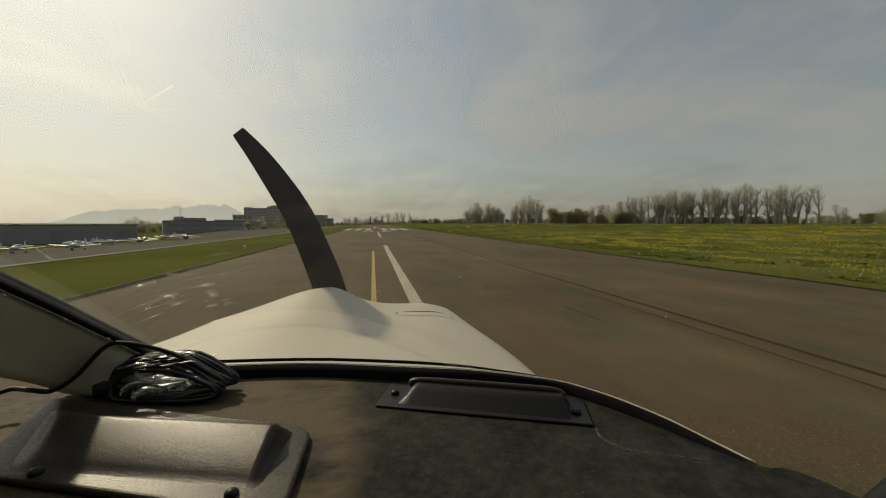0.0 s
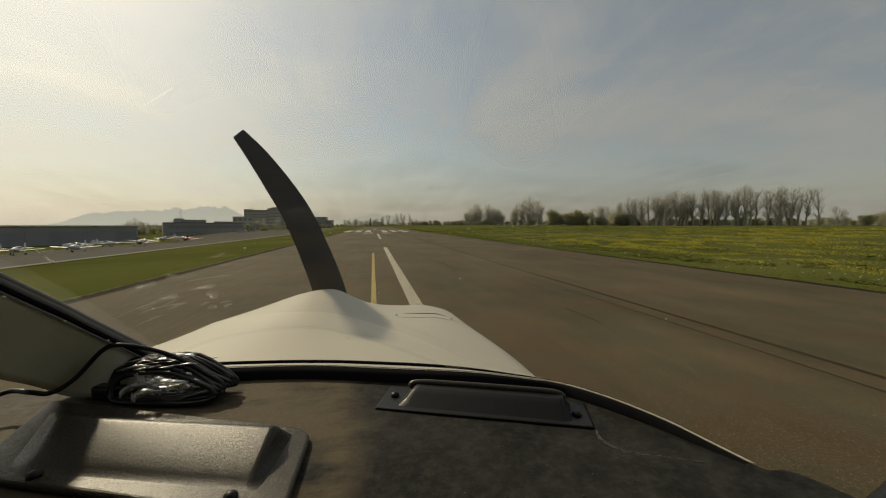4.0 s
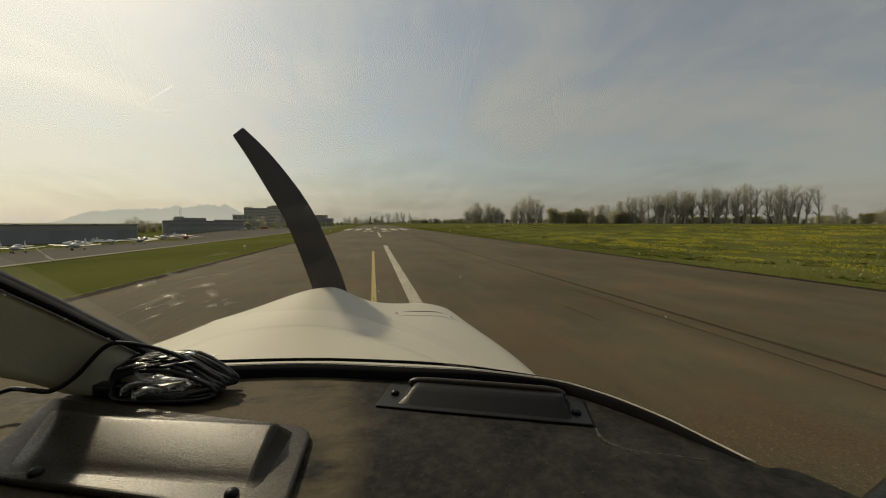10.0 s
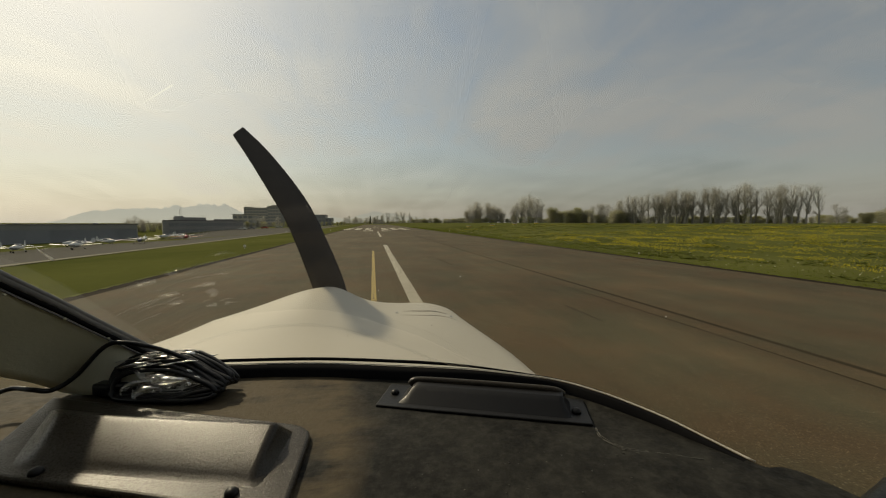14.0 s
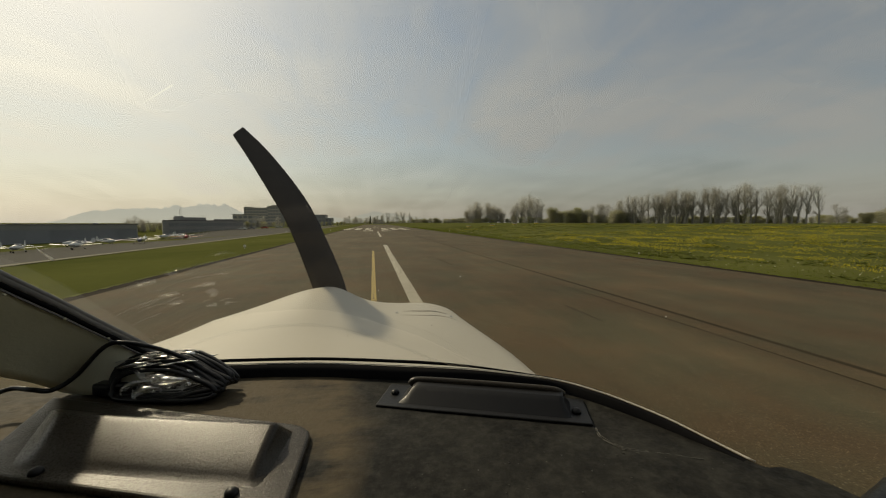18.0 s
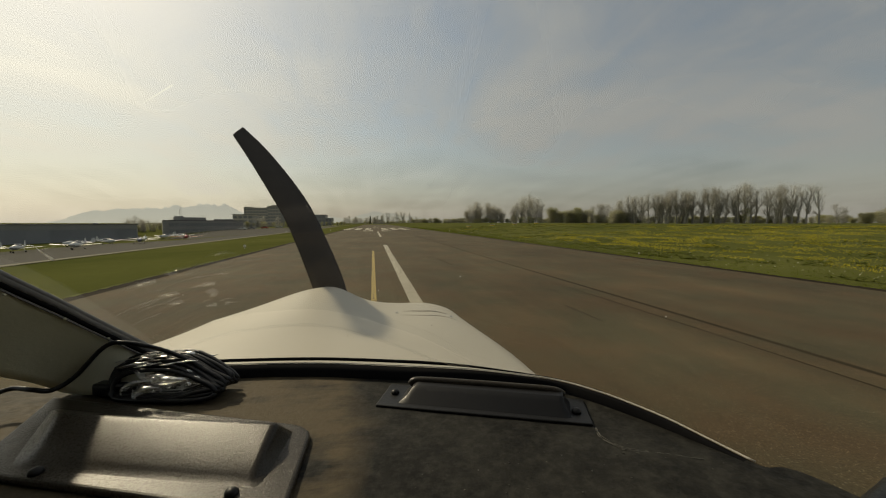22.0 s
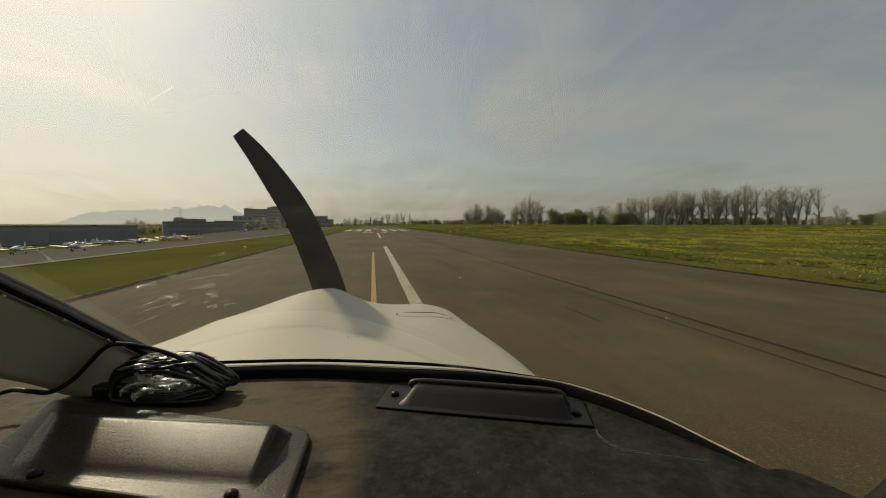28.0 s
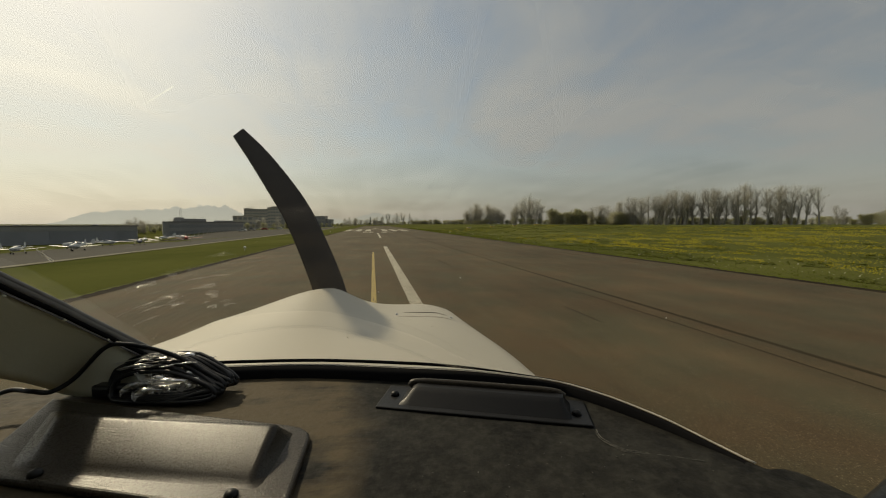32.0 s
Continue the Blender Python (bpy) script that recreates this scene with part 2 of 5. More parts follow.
# streaky brown dust on the port half, ended by a painted-in shade edge
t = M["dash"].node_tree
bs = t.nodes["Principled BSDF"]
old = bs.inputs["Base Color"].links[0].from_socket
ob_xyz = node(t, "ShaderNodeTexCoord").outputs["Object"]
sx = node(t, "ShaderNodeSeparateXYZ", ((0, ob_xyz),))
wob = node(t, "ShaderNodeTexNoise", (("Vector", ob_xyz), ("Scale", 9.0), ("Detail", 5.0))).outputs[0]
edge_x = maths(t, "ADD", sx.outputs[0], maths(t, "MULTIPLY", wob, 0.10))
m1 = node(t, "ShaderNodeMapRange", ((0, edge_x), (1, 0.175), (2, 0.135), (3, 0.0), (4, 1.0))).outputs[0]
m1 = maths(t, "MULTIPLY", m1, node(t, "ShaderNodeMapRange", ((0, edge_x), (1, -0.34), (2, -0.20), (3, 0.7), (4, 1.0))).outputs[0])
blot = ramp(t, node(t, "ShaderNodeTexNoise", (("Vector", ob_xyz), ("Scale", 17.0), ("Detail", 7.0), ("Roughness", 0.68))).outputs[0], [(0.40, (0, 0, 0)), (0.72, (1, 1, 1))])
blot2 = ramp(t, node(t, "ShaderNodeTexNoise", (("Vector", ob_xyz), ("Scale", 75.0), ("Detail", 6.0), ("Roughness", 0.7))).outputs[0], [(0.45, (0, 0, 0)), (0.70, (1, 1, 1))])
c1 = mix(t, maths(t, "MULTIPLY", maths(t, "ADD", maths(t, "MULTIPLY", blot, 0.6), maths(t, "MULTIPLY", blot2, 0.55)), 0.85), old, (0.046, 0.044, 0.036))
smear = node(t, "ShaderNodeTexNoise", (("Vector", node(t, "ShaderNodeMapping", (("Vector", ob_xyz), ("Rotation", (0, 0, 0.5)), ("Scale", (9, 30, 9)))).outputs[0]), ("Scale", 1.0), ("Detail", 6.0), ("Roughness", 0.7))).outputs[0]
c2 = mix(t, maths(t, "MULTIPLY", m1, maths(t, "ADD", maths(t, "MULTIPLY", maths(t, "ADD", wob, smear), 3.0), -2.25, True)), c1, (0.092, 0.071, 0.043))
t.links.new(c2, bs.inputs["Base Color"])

# faint streaks along the runway, and patches where the surface was mended
t = M["asphalt"].node_tree
bs = t.nodes["Principled BSDF"]
old = bs.inputs["Base Color"].links[0].from_socket
pos = node(t, "ShaderNodeNewGeometry").outputs["Position"]
long_v = node(t, "ShaderNodeMapping", (("Vector", pos), ("Scale", (1.1, 0.035, 1)))).outputs[0]
streak = node(t, "ShaderNodeTexNoise", (("Vector", long_v), ("Scale", 1.0), ("Detail", 6.0), ("Roughness", 0.65))).outputs[0]
blotch = node(t, "ShaderNodeTexNoise", (("Vector", pos), ("Scale", 0.9), ("Detail", 5.0), ("Roughness", 0.7))).outputs[0]
val = maths(t, "ADD", maths(t, "MULTIPLY", streak, 0.70), maths(t, "MULTIPLY", blotch, 0.40))
val = maths(t, "ADD", val, 0.47)
tone = node(t, "ShaderNodeHueSaturation", (("Color", old), ("Value", val)))
hue = ramp(t, node(t, "ShaderNodeTexNoise", (("Vector", pos), ("Scale", 0.55), ("Detail", 6.0), ("Roughness", 0.62))).outputs[0], [(0.38, (0.90, 1.0, 0.99)), (0.62, (1.09, 0.985, 0.93))])
t.links.new(node(t, "ShaderNodeVectorMath", ((0, tone.outputs[0]), (1, hue)), op="MULTIPLY").outputs[0], bs.inputs["Base Color"])

# old paint broken up by a net of cracks
for n in ("white_line", "yellow_line"):
    t = M[n].node_tree
    bs = t.nodes["Principled BSDF"]
    old = bs.inputs["Base Color"].links[0].from_socket
    pos = node(t, "ShaderNodeNewGeometry").outputs["Position"]
    bent = node(t, "ShaderNodeTexNoise", (("Vector", pos), ("Scale", 6.0), ("Detail", 3.0)))
    moved = node(t, "ShaderNodeVectorMath", ((0, pos), (1, node(t, "ShaderNodeVectorMath", ((0, bent.outputs["Color"]), (1, (0.10, 0.10, 0.0))), op="MULTIPLY").outputs[0])), op="ADD").outputs[0]
    vo = node(t, "ShaderNodeTexVoronoi", (("Vector", moved), ("Scale", 8.0)), feature="DISTANCE_TO_EDGE").outputs["Distance"]
    gap = maths(t, "LESS_THAN", vo, maths(t, "MULTIPLY", bent.outputs[0], 0.075))
    t.links.new(mix(t, gap, old, (0.085, 0.067, 0.040)), bs.inputs["Base Color"])

# the far range: a glowing plain backdrop, rock and snow with haze painted in
m = bpy.data.materials.new("far_range_painted_haze")
m.use_nodes = True
t = m.node_tree
t.nodes.clear()
pos = node(t, "ShaderNodeNewGeometry").outputs["Position"]
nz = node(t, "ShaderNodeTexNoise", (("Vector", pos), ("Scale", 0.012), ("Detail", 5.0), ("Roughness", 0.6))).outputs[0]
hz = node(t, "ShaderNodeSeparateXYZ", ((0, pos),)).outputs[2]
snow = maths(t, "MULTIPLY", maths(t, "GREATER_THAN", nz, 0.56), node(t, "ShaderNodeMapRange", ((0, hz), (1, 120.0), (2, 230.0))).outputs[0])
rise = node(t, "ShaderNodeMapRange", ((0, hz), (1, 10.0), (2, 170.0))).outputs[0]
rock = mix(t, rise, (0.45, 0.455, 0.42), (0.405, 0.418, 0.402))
# the painted haze glows less away from the sun's side
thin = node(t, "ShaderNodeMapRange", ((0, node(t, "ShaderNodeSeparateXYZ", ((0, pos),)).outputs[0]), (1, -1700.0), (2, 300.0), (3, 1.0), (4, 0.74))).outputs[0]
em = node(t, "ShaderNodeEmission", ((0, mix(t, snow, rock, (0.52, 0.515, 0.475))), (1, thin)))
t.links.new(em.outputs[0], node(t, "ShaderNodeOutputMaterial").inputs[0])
M["far"] = m

# windscreen: clear acrylic that lets most through and mirrors a little
m = bpy.data.materials.new("clear_acrylic")
m.use_nodes = True
t = m.node_tree
t.nodes.clear()
clear = node(t, "ShaderNodeBsdfTransparent", ((0, (1.0, 1.0, 0.99, 1)),))
gl = node(t, "ShaderNodeBsdfGlossy", ((0, (1, 1, 1, 1)), ("Roughness", 0.0)))
ms = node(t, "ShaderNodeMixShader", ((0, 0.085), (1, clear.outputs[0]), (2, gl.outputs[0])))
t.links.new(ms.outputs[0], node(t, "ShaderNodeOutputMaterial").inputs[0])
M["acrylic"] = m


# ---- building helpers ----
def thing(name, label, category, at=(0, 0, 0), group="", kind="", turn=0.0):
    ob = new(name)
    ob.empty_display_size = 0.2
    ob.matrix_world = pose(*at, 0, 0, turn)
    return tagged(ob, label, category, group, kind)


def link(name, me, mat, parent=None, label=""):
    if not me.materials:
        me.materials.append(M[mat])
    ob = new(name, me)
    if parent:
        ob.parent = parent
    return tagged(ob, label)


def part(name, bm, mat, parent=None, label="", smooth=False):
    me = bpy.data.meshes.new(name)
    bmesh.ops.recalc_face_normals(bm, faces=bm.faces)
    bm.to_mesh(me)
    bm.free()
    if smooth:
        me.polygons.foreach_set("use_smooth", [True] * len(me.polygons))
    return link(name, me, mat, parent, label)


def soften(ob, width, segments=2):
    mod = ob.modifiers.new("edge", "BEVEL")
    mod.width, mod.segments, mod.limit_method = width, segments, "ANGLE"
    return ob


def box(bm, x0, x1, y0, y1, z0, z1, m=None):
    vs = [bm.verts.new((x, y, z)) for z in (z0, z1) for x, y in ((x0, y0), (x1, y0), (x1, y1), (x0, y1))]
    if m:
        for v in vs:
            v.co = m @ v.co
    for f in ((3, 2, 1, 0), (4, 5, 6, 7), (0, 1, 5, 4), (1, 2, 6, 5), (2, 3, 7, 6), (3, 0, 4, 7)):
        bm.faces.new([vs[i] for i in f])
    return bm


def boxed(*a):
    return box(bmesh.new(), *a)


def prism(bm, outline, z0, z1):
    """A flat outline (x, y) drawn up from z0 to z1."""
    lo, hi = [bm.verts.new((x, y, z0)) for x, y in outline], [bm.verts.new((x, y, z1)) for x, y in outline]
    bm.faces.new(lo[::-1]), bm.faces.new(hi)
    for i in range(len(lo)):
        j = (i + 1) % len(lo)
        bm.faces.new((lo[i], lo[j], hi[j], hi[i]))
    return bm


def tube(bm, pts, radius, sides=8):
    """A round rod along the points; radius may be a list."""
    pts = [Vector(p) for p in pts]
    n = len(pts)
    rad = radius if isinstance(radius, (list, tuple)) else [radius] * n
    rings = []
    side = None
    for i, p in enumerate(pts):
        d = (pts[min(i + 1, n - 1)] - pts[max(i - 1, 0)]).normalized()
        ref = side if side is not None else (Vector((0, 0, 1)) if abs(d.z) < 0.9 else Vector((1, 0, 0)))
        u = (ref - d * ref.dot(d)).normalized()
        side = u
        w = d.cross(u)
        rings.append([bm.verts.new(p + (u * math.cos(a) + w * math.sin(a)) * rad[i]) for a in [2 * math.pi * k / sides for k in range(sides)]])
    for a, b in zip(rings, rings[1:]):
        for k in range(sides):
            bm.faces.new((a[k], a[(k + 1) % sides], b[(k + 1) % sides], b[k]))
    bm.faces.new(rings[0][::-1]), bm.faces.new(rings[-1])
    return bm


def loft(bm, rings, caps=True):
    rows = [[bm.verts.new(p) for p in r] for r in rings]
    for a, b in zip(rows, rows[1:]):
        for k in range(len(a)):
            j = (k + 1) % len(a)
            bm.faces.new((a[k], a[j], b[j], b[k]))
    if caps:
        bm.faces.new(rows[0][::-1]), bm.faces.new(rows[-1])
    return bm


def bend(pts, steps=6):
    """A smooth line through the points (Catmull-Rom)."""
    p = [Vector(q) for q in pts]
    p = [2 * p[0] - p[1]] + p + [2 * p[-1] - p[-2]]
    out = []
    for i in range(1, len(p) - 2):
        for s in range(steps):
            u = s / steps
            out.append(0.5 * (2 * p[i] + (p[i + 1] - p[i - 1]) * u + (2 * p[i - 1] - 5 * p[i] + 4 * p[i + 1] - p[i + 2]) * u * u
                              + (3 * p[i] - p[i - 1] - 3 * p[i + 1] + p[i + 2]) * u ** 3))
    return out + [p[-2]]


def smoothstep(a, b, x):
    u = min(1.0, max(0.0, (x - a) / (b - a)))
    return u * u * (3 - 2 * u)


# ---- ground ----
# heights of the field across the runway's line: it falls to the apron on one side and rises to a low bank on the other
FALL = [(-7.9, 0.0), (-20, -0.35), (-65, -4.1), (-76, -4.6), (-95, -5.6), (-130, -6.0), (-9000, -6.0)]


def ground_at(x, y=0.0):
    if x < -7.9:
        for (xa, za), (xb, zb) in zip(FALL, FALL[1:]):
            if xb <= x <= xa:
                return (za + (zb - za) * (x - xa) / (xb - xa)) * (1 - 0.6 * smoothstep(140, 230, y))
    bank = 1.5 * smoothstep(15.5, 56, x)
    return bank * (1 + 0.10 * noise.noise((x * 0.03, y * 0.02, 4.0))) if x > 15.5 else 0.0


xs = [-4600, -1200, -400, -200, -130, -112, -95, -86, -76, -65, -56, -48, -40, -32, -26, -20, -16, -12, -7.9, 0, 8, 14.8, 15.5] + [17 + 3 * i for i in range(15)] + [70 + 15 * i for i in range(14)] + [300, 500, 1200, 4600]
ys = [-4600, -1200, -700] + [-500 + 20 * i for i in range(46)] + [440, 500, 600, 1200, 2400, 4600]
bm = bmesh.new()
grid = [[bm.verts.new((x, y, ground_at(x, y) - 0.03)) for x in xs] for y in ys]
for a, b in zip(grid, grid[1:]):
    for k in range(len(xs) - 1):
        bm.faces.new((a[k], a[k + 1], b[k + 1], b[k]))
tagged(part("ground", bm, "grass", smooth=True), "green meadow of short spring grass beside the runway", "grass field", kind="structure")


def strip(bm, x0, x1, y0, y1, lift, thick=0.02):
    """A thin slab on the ground that follows its slope."""
    n, m = max(1, int(abs(x1 - x0) / 4)), max(1, int(abs(y1 - y0) / 10))
    top = [[bm.verts.new((x0 + (x1 - x0) * i / n, y0 + (y1 - y0) * j / m, ground_at(x0 + (x1 - x0) * i / n, y0 + (y1 - y0) * j / m) + lift)) for i in range(n + 1)] for j in range(m + 1)]
    for a, b in zip(top, top[1:]):
        for k in range(n):
            bm.faces.new((a[k], a[k + 1], b[k + 1], b[k]))
    rim = top[0] + [r[-1] for r in top[1:]] + top[-1][-2::-1] + [r[0] for r in top[-2:0:-1]]
    low = [bm.verts.new(v.co - Vector((0, 0, thick))) for v in rim]
    for k in range(len(rim)):
        j = (k + 1) % len(rim)
        bm.faces.new((rim[k], rim[j], low[j], low[k]))
    return bm


# the runway's edge wanders a little, as asphalt edges do
bm = bmesh.new()
rng = random.Random(4)
edge_y = [-500 + 2.0 * i for i in range(440)]
lft = [bm.verts.new((-7.92 + 0.12 * noise.noise((0, y * 0.35, 0)), y, 0)) for y in edge_y]
rgt = [bm.verts.new((14.85 + 0.16 * noise.noise((9, y * 0.35, 0)), y, 0)) for y in edge_y]
ld = [bm.verts.new((v.co.x, v.co.y, -0.06)) for v in lft]
rd = [bm.verts.new((v.co.x, v.co.y, -0.06)) for v in rgt]
for i in range(len(edge_y) - 1):
    bm.faces.new((lft[i], rgt[i], rgt[i + 1], lft[i + 1]))
    bm.faces.new((ld[i], lft[i], lft[i + 1], ld[i + 1]))
    bm.faces.new((rgt[i], rd[i], rd[i + 1], rgt[i + 1]))
runway = tagged(part("road", bm, "asphalt"), "long brown-grey asphalt runway with worn white markings", "runway", kind="structure")

# dark soil strips that also paint in the shadow under the turf's edge
for x0, s, seed in ((14.80, 1, 1.0), (-7.87, -1, 6.0)):
    bm, pr = bmesh.new(), []
    for i in range(500):
        y = -100 + 0.8 * i
        w = 0.22 + 0.20 * noise.noise((seed, y * 0.5, 0)) + 0.10 * noise.noise((seed, y * 2.1, 3))
        inner = 0.24 + 0.10 * noise.noise((seed + 3, y * 0.6, 0))
        pr.append((bm.verts.new((x0 - s * (0.03 + inner), y, 0.003)), bm.verts.new((x0 + s * max(0.12, w), y, 0.008 if s > 0 else 0.004))))
    for a, b in zip(pr, pr[1:]):
        bm.faces.new((a[0], a[1], b[1], b[0]))
    part("soil_edge", bm, "soil", runway, "dark soil along the asphalt edge with the turf's painted shadow")

# joints: place, width, seed, first and last metre
for x, w, seed, ya, yb in ((6.40, 0.135, 0.0, -420, 460), (5.84, 0.045, 2.0, -7, 10), (4.42, 0.04, 4.0, 6.7, 8.2), (4.1, 0.035, 6.0, -236, -226), (9.4, 0.05, 8.0, 20, 48)):
    bm = bmesh.new()
    pa = []
    n = 220 if yb - ya > 100 else 12
    for i in range(n + 1):
        y = ya + (yb - ya) * i / n
        c = x + 0.05 * noise.noise((seed, y * 0.12, 0)) + 0.16 * smoothstep(16, 5, y)
        ww = w * (0.7 + 0.6 * abs(noise.noise((seed + 5, y * 0.2, 0))))
        pa.append((bm.verts.new((c - ww / 2, y, 0.004)), bm.verts.new((c + ww / 2, y, 0.004))))
    for a, b in zip(pa, pa[1:]):
        bm.faces.new((a[0], a[1], b[1], b[0]))
    part("tar_joint", bm, "tar", runway, "dark tarred joint along the asphalt")
bm = bmesh.new()
for i in range(9):
    y, x = rng.uniform(4, 60), rng.uniform(2.5, 14)
    tube(bm, bend([(x, y, 0.001), (x + rng.uniform(-.3, .3), y + rng.uniform(.3, 1.2), 0.001), (x + rng.uniform(-.2, .3), y + rng.uniform(2.4, 4), 0.001)], 4), rng.uniform(0.004, 0.008), 4)
tagged(part("asphalt_crack", bm, "tar", runway, "fine dark cracks in the asphalt"), kind="stuff")


def mark(name, x0, x1, y0, y1, mat="white_line", label=""):
    return part(name, boxed(x0, x1, y0, y1, -0.01, 0.008), mat, runway, label)


CL = 1.05
for i in range(-7, 2):                    # 30 m dashes, 20 m gaps
    mark("centre_line", CL - 0.16, CL + 0.16, 3.5 + 50 * i, 33.5 + 50 * i)
part("taxi_line", boxed(-0.07, 0.07, 2, 26.8, -0.01, 0.008), "yellow_line", runway, "thin yellow taxi line")


def curved_line(name, pts, w, mat):
    bm, pr = bmesh.new(), []
    pts = bend(pts, 8)
    for i, p in enumerate(pts):
        d = (pts[min(i + 1, len(pts) - 1)] - pts[max(i - 1, 0)]).normalized()
        s = Vector((-d.y, d.x, 0)) * w / 2
        pr.append([bm.verts.new(p + s + Vector((0, 0, z))) for z in (0.0, 0.008)] + [bm.verts.new(p - s + Vector((0, 0, z))) for z in (0.008, 0.0)])
    for a, b in zip(pr, pr[1:]):
        for k in range(3):
            bm.faces.new((a[k], a[k + 1], b[k + 1], b[k]))
    return part(name, bm, mat, runway, "thin yellow line curving off towards the apron")


curved_line("taxi_line", [(0, 2, 0), (-0.3, -2, 0), (-2.2, -8, 0), (-5.2, -12, 0), (-7.9, -14, 0)], 0.14, "yellow_line")


def threshold(y_bar, side):
    """Bar and stripes of one runway end; side is +1 where the stripes lie ahead of the bar."""
    mark("threshold_bar", -7.5, 14.4, y_bar, y_bar + 1.4 * side, label="worn white threshold bar")
    for k in (1.6, 4.5, 7.5):
        for s in (-1, 1):
            mark("threshold_stripe", CL + s * k, CL + s * (k + 1.7), y_bar + 6 * side, y_bar + 36 * side)


threshold(-408, 1)
threshold(141, -1)


def numeral(bars, x, y, flip, label):
    """A runway numeral of straight bars in a 2.4 x 8 m field."""
    bm = bmesh.new()
    for x0, x1, y0, y1 in bars:
        if flip:
            x0, x1, y0, y1 = 2.4 - x1, 2.4 - x0, 8 - y1, 8 - y0
        box(bm, x + x0, x + x1, y + y0, y + y1, -0.01, 0.008)
    part("runway_numeral", bm, "white_line", runway, label)


ONE = [(1.0, 1.6, 0, 8), (0.5, 1.0, 5.6, 6.6)]
EIGHT = [(0, .6, 0, 8), (1.8, 2.4, 0, 8), (.6, 1.8, 0, 1), (.6, 1.8, 3.5, 4.5), (.6, 1.8, 7, 8)]
THREE = [(1.8, 2.4, 0.6, 3.9), (0, 1.8, 0, 1), (.5, 1.8, 3.5, 4.5), (0, 2.4, 7, 8)]
SIX = [(0, .6, 0, 8), (.6, 2.4, 0, 1), (1.8, 2.4, 1, 4.5), (.6, 1.8, 3.5, 4.5), (.6, 2.4, 7, 8)]
numeral(ONE, CL - 3.2, -362, False, "white numeral 1")
numeral(EIGHT, CL + 0.8, -362, False, "white numeral 8")
numeral(SIX, CL - 3.4, 88, True, "white numeral 6 upside down")
numeral(THREE, CL + 1.0, 88, True, "white numeral 3 upside down")
part("numeral_stroke", prism(bmesh.new(), [(CL + 1.0, 89.0), (CL + 1.6, 89.0), (CL + 2.9, 91.5), (CL + 2.3, 92.5)], -0.01, 0.0075), "white_line", runway, "slanting stroke of the numeral 3")
# white arrow past the far threshold
bm = bmesh.new()
prism(bm, [(CL - 0.3, 172), (CL + 0.3, 172), (CL + 0.3, 191), (CL - 0.3, 191)], -0.01, 0.008)
prism(bm, [(CL, 165), (CL + 1.6, 172), (CL - 1.6, 172)], -0.01, 0.0085)
part("arrow", bm, "white_line", runway, "white arrow pointing back at the threshold")

# taxiway link, path beside the runway and the apron below
tagged(part("pavement", strip(strip(strip(bmesh.new(), -20.3, -92, -130, 150, 0.0), -20.3, -80, 150, 250, 0.0), -7.8, -20.3, -34, 4, 0.0), "apron"), "brown-grey worn asphalt apron with a link to the runway", "apron", kind="structure")
tagged(part("path", strip(strip(bmesh.new(), -19.2, -20.25, -420, -34, 0.012), -19.2, -20.25, 4, 400, 0.012), "path"), "narrow pale concrete path through the grass", "path", kind="structure")
tagged(part("pavement", strip(bmesh.new(), -30, -33, 150, 420, 0.006), "path"), "pale service road beyond the apron", "road", kind="structure")

# ---- far range ----
bm = bmesh.new()


def ridge(az0, az1, dist, height, seed, peaks):
    rows = []
    for i in range(161):
        u = i / 160
        az = radians(az0 + (az1 - az0) * u)
        h = sum(a * math.exp(-((u - c) / w) ** 2) for c, w, a in peaks)
        h = h * height * (1 + 0.20 * noise.fractal((seed, u * 19, 0), 0.5, 2.1, 7)) + 4
        x, y = dist * math.sin(az), dist * math.cos(az)
        rows.append((bm.verts.new((x, y, -30)), bm.verts.new((x, y, max(h, 3)))))
    for a, b in zip(rows, rows[1:]):
        bm.faces.new((a[0], b[0], b[1], a[1]))


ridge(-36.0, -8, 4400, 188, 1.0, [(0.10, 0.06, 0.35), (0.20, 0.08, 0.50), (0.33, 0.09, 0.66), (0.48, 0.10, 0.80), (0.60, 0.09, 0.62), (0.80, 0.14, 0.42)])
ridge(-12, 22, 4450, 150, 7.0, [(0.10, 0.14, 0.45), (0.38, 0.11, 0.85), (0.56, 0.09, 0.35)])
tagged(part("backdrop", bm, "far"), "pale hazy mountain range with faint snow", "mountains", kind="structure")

# vapour trail high over the range, its sunlit white put in as a glow
bm = bmesh.new()
a, b = Vector((-1932, 3702, 1027)), Vector((-1718, 3752, 1211))
side = Vector((0.3, 0.25, -0.92)) * 6
bm.faces.new([bm.verts.new(p) for p in (a - side * 0.35, a + side * 0.35, b + side, b - side)])
m = bpy.data.materials.new("vapour")
m.use_nodes = True
t = m.node_tree
t.nodes.clear()
em = node(t, "ShaderNodeEmission", ((0, (0.88, 0.89, 0.85, 1)), (1, 1.0)))
t.links.new(em.outputs[0], node(t, "ShaderNodeOutputMaterial").inputs[0])
M["vapour"] = m
tagged(part("backdrop", bm, "vapour"), "short white vapour trail in the hazy sky", "vapour trail", kind="structure")

# ---- the aircraft that carries the camera ----
AX = -0.12
plane = thing("light_aircraft", "white single-engined light aircraft standing on the asphalt runway", "aircraft", (AX, 0.4, 0))
# its nose points a little to one side of the runway's line
YAW = Matrix.Translation((0, 0, 2.0)) @ pose(0, 0, 0, 0, 0, -10.67) @ pose(0, 0, 0, -0.5) @ pose(0, 0, 0, 0, 0, 11.51) @ Matrix.Translation((0, 0, -2.0))
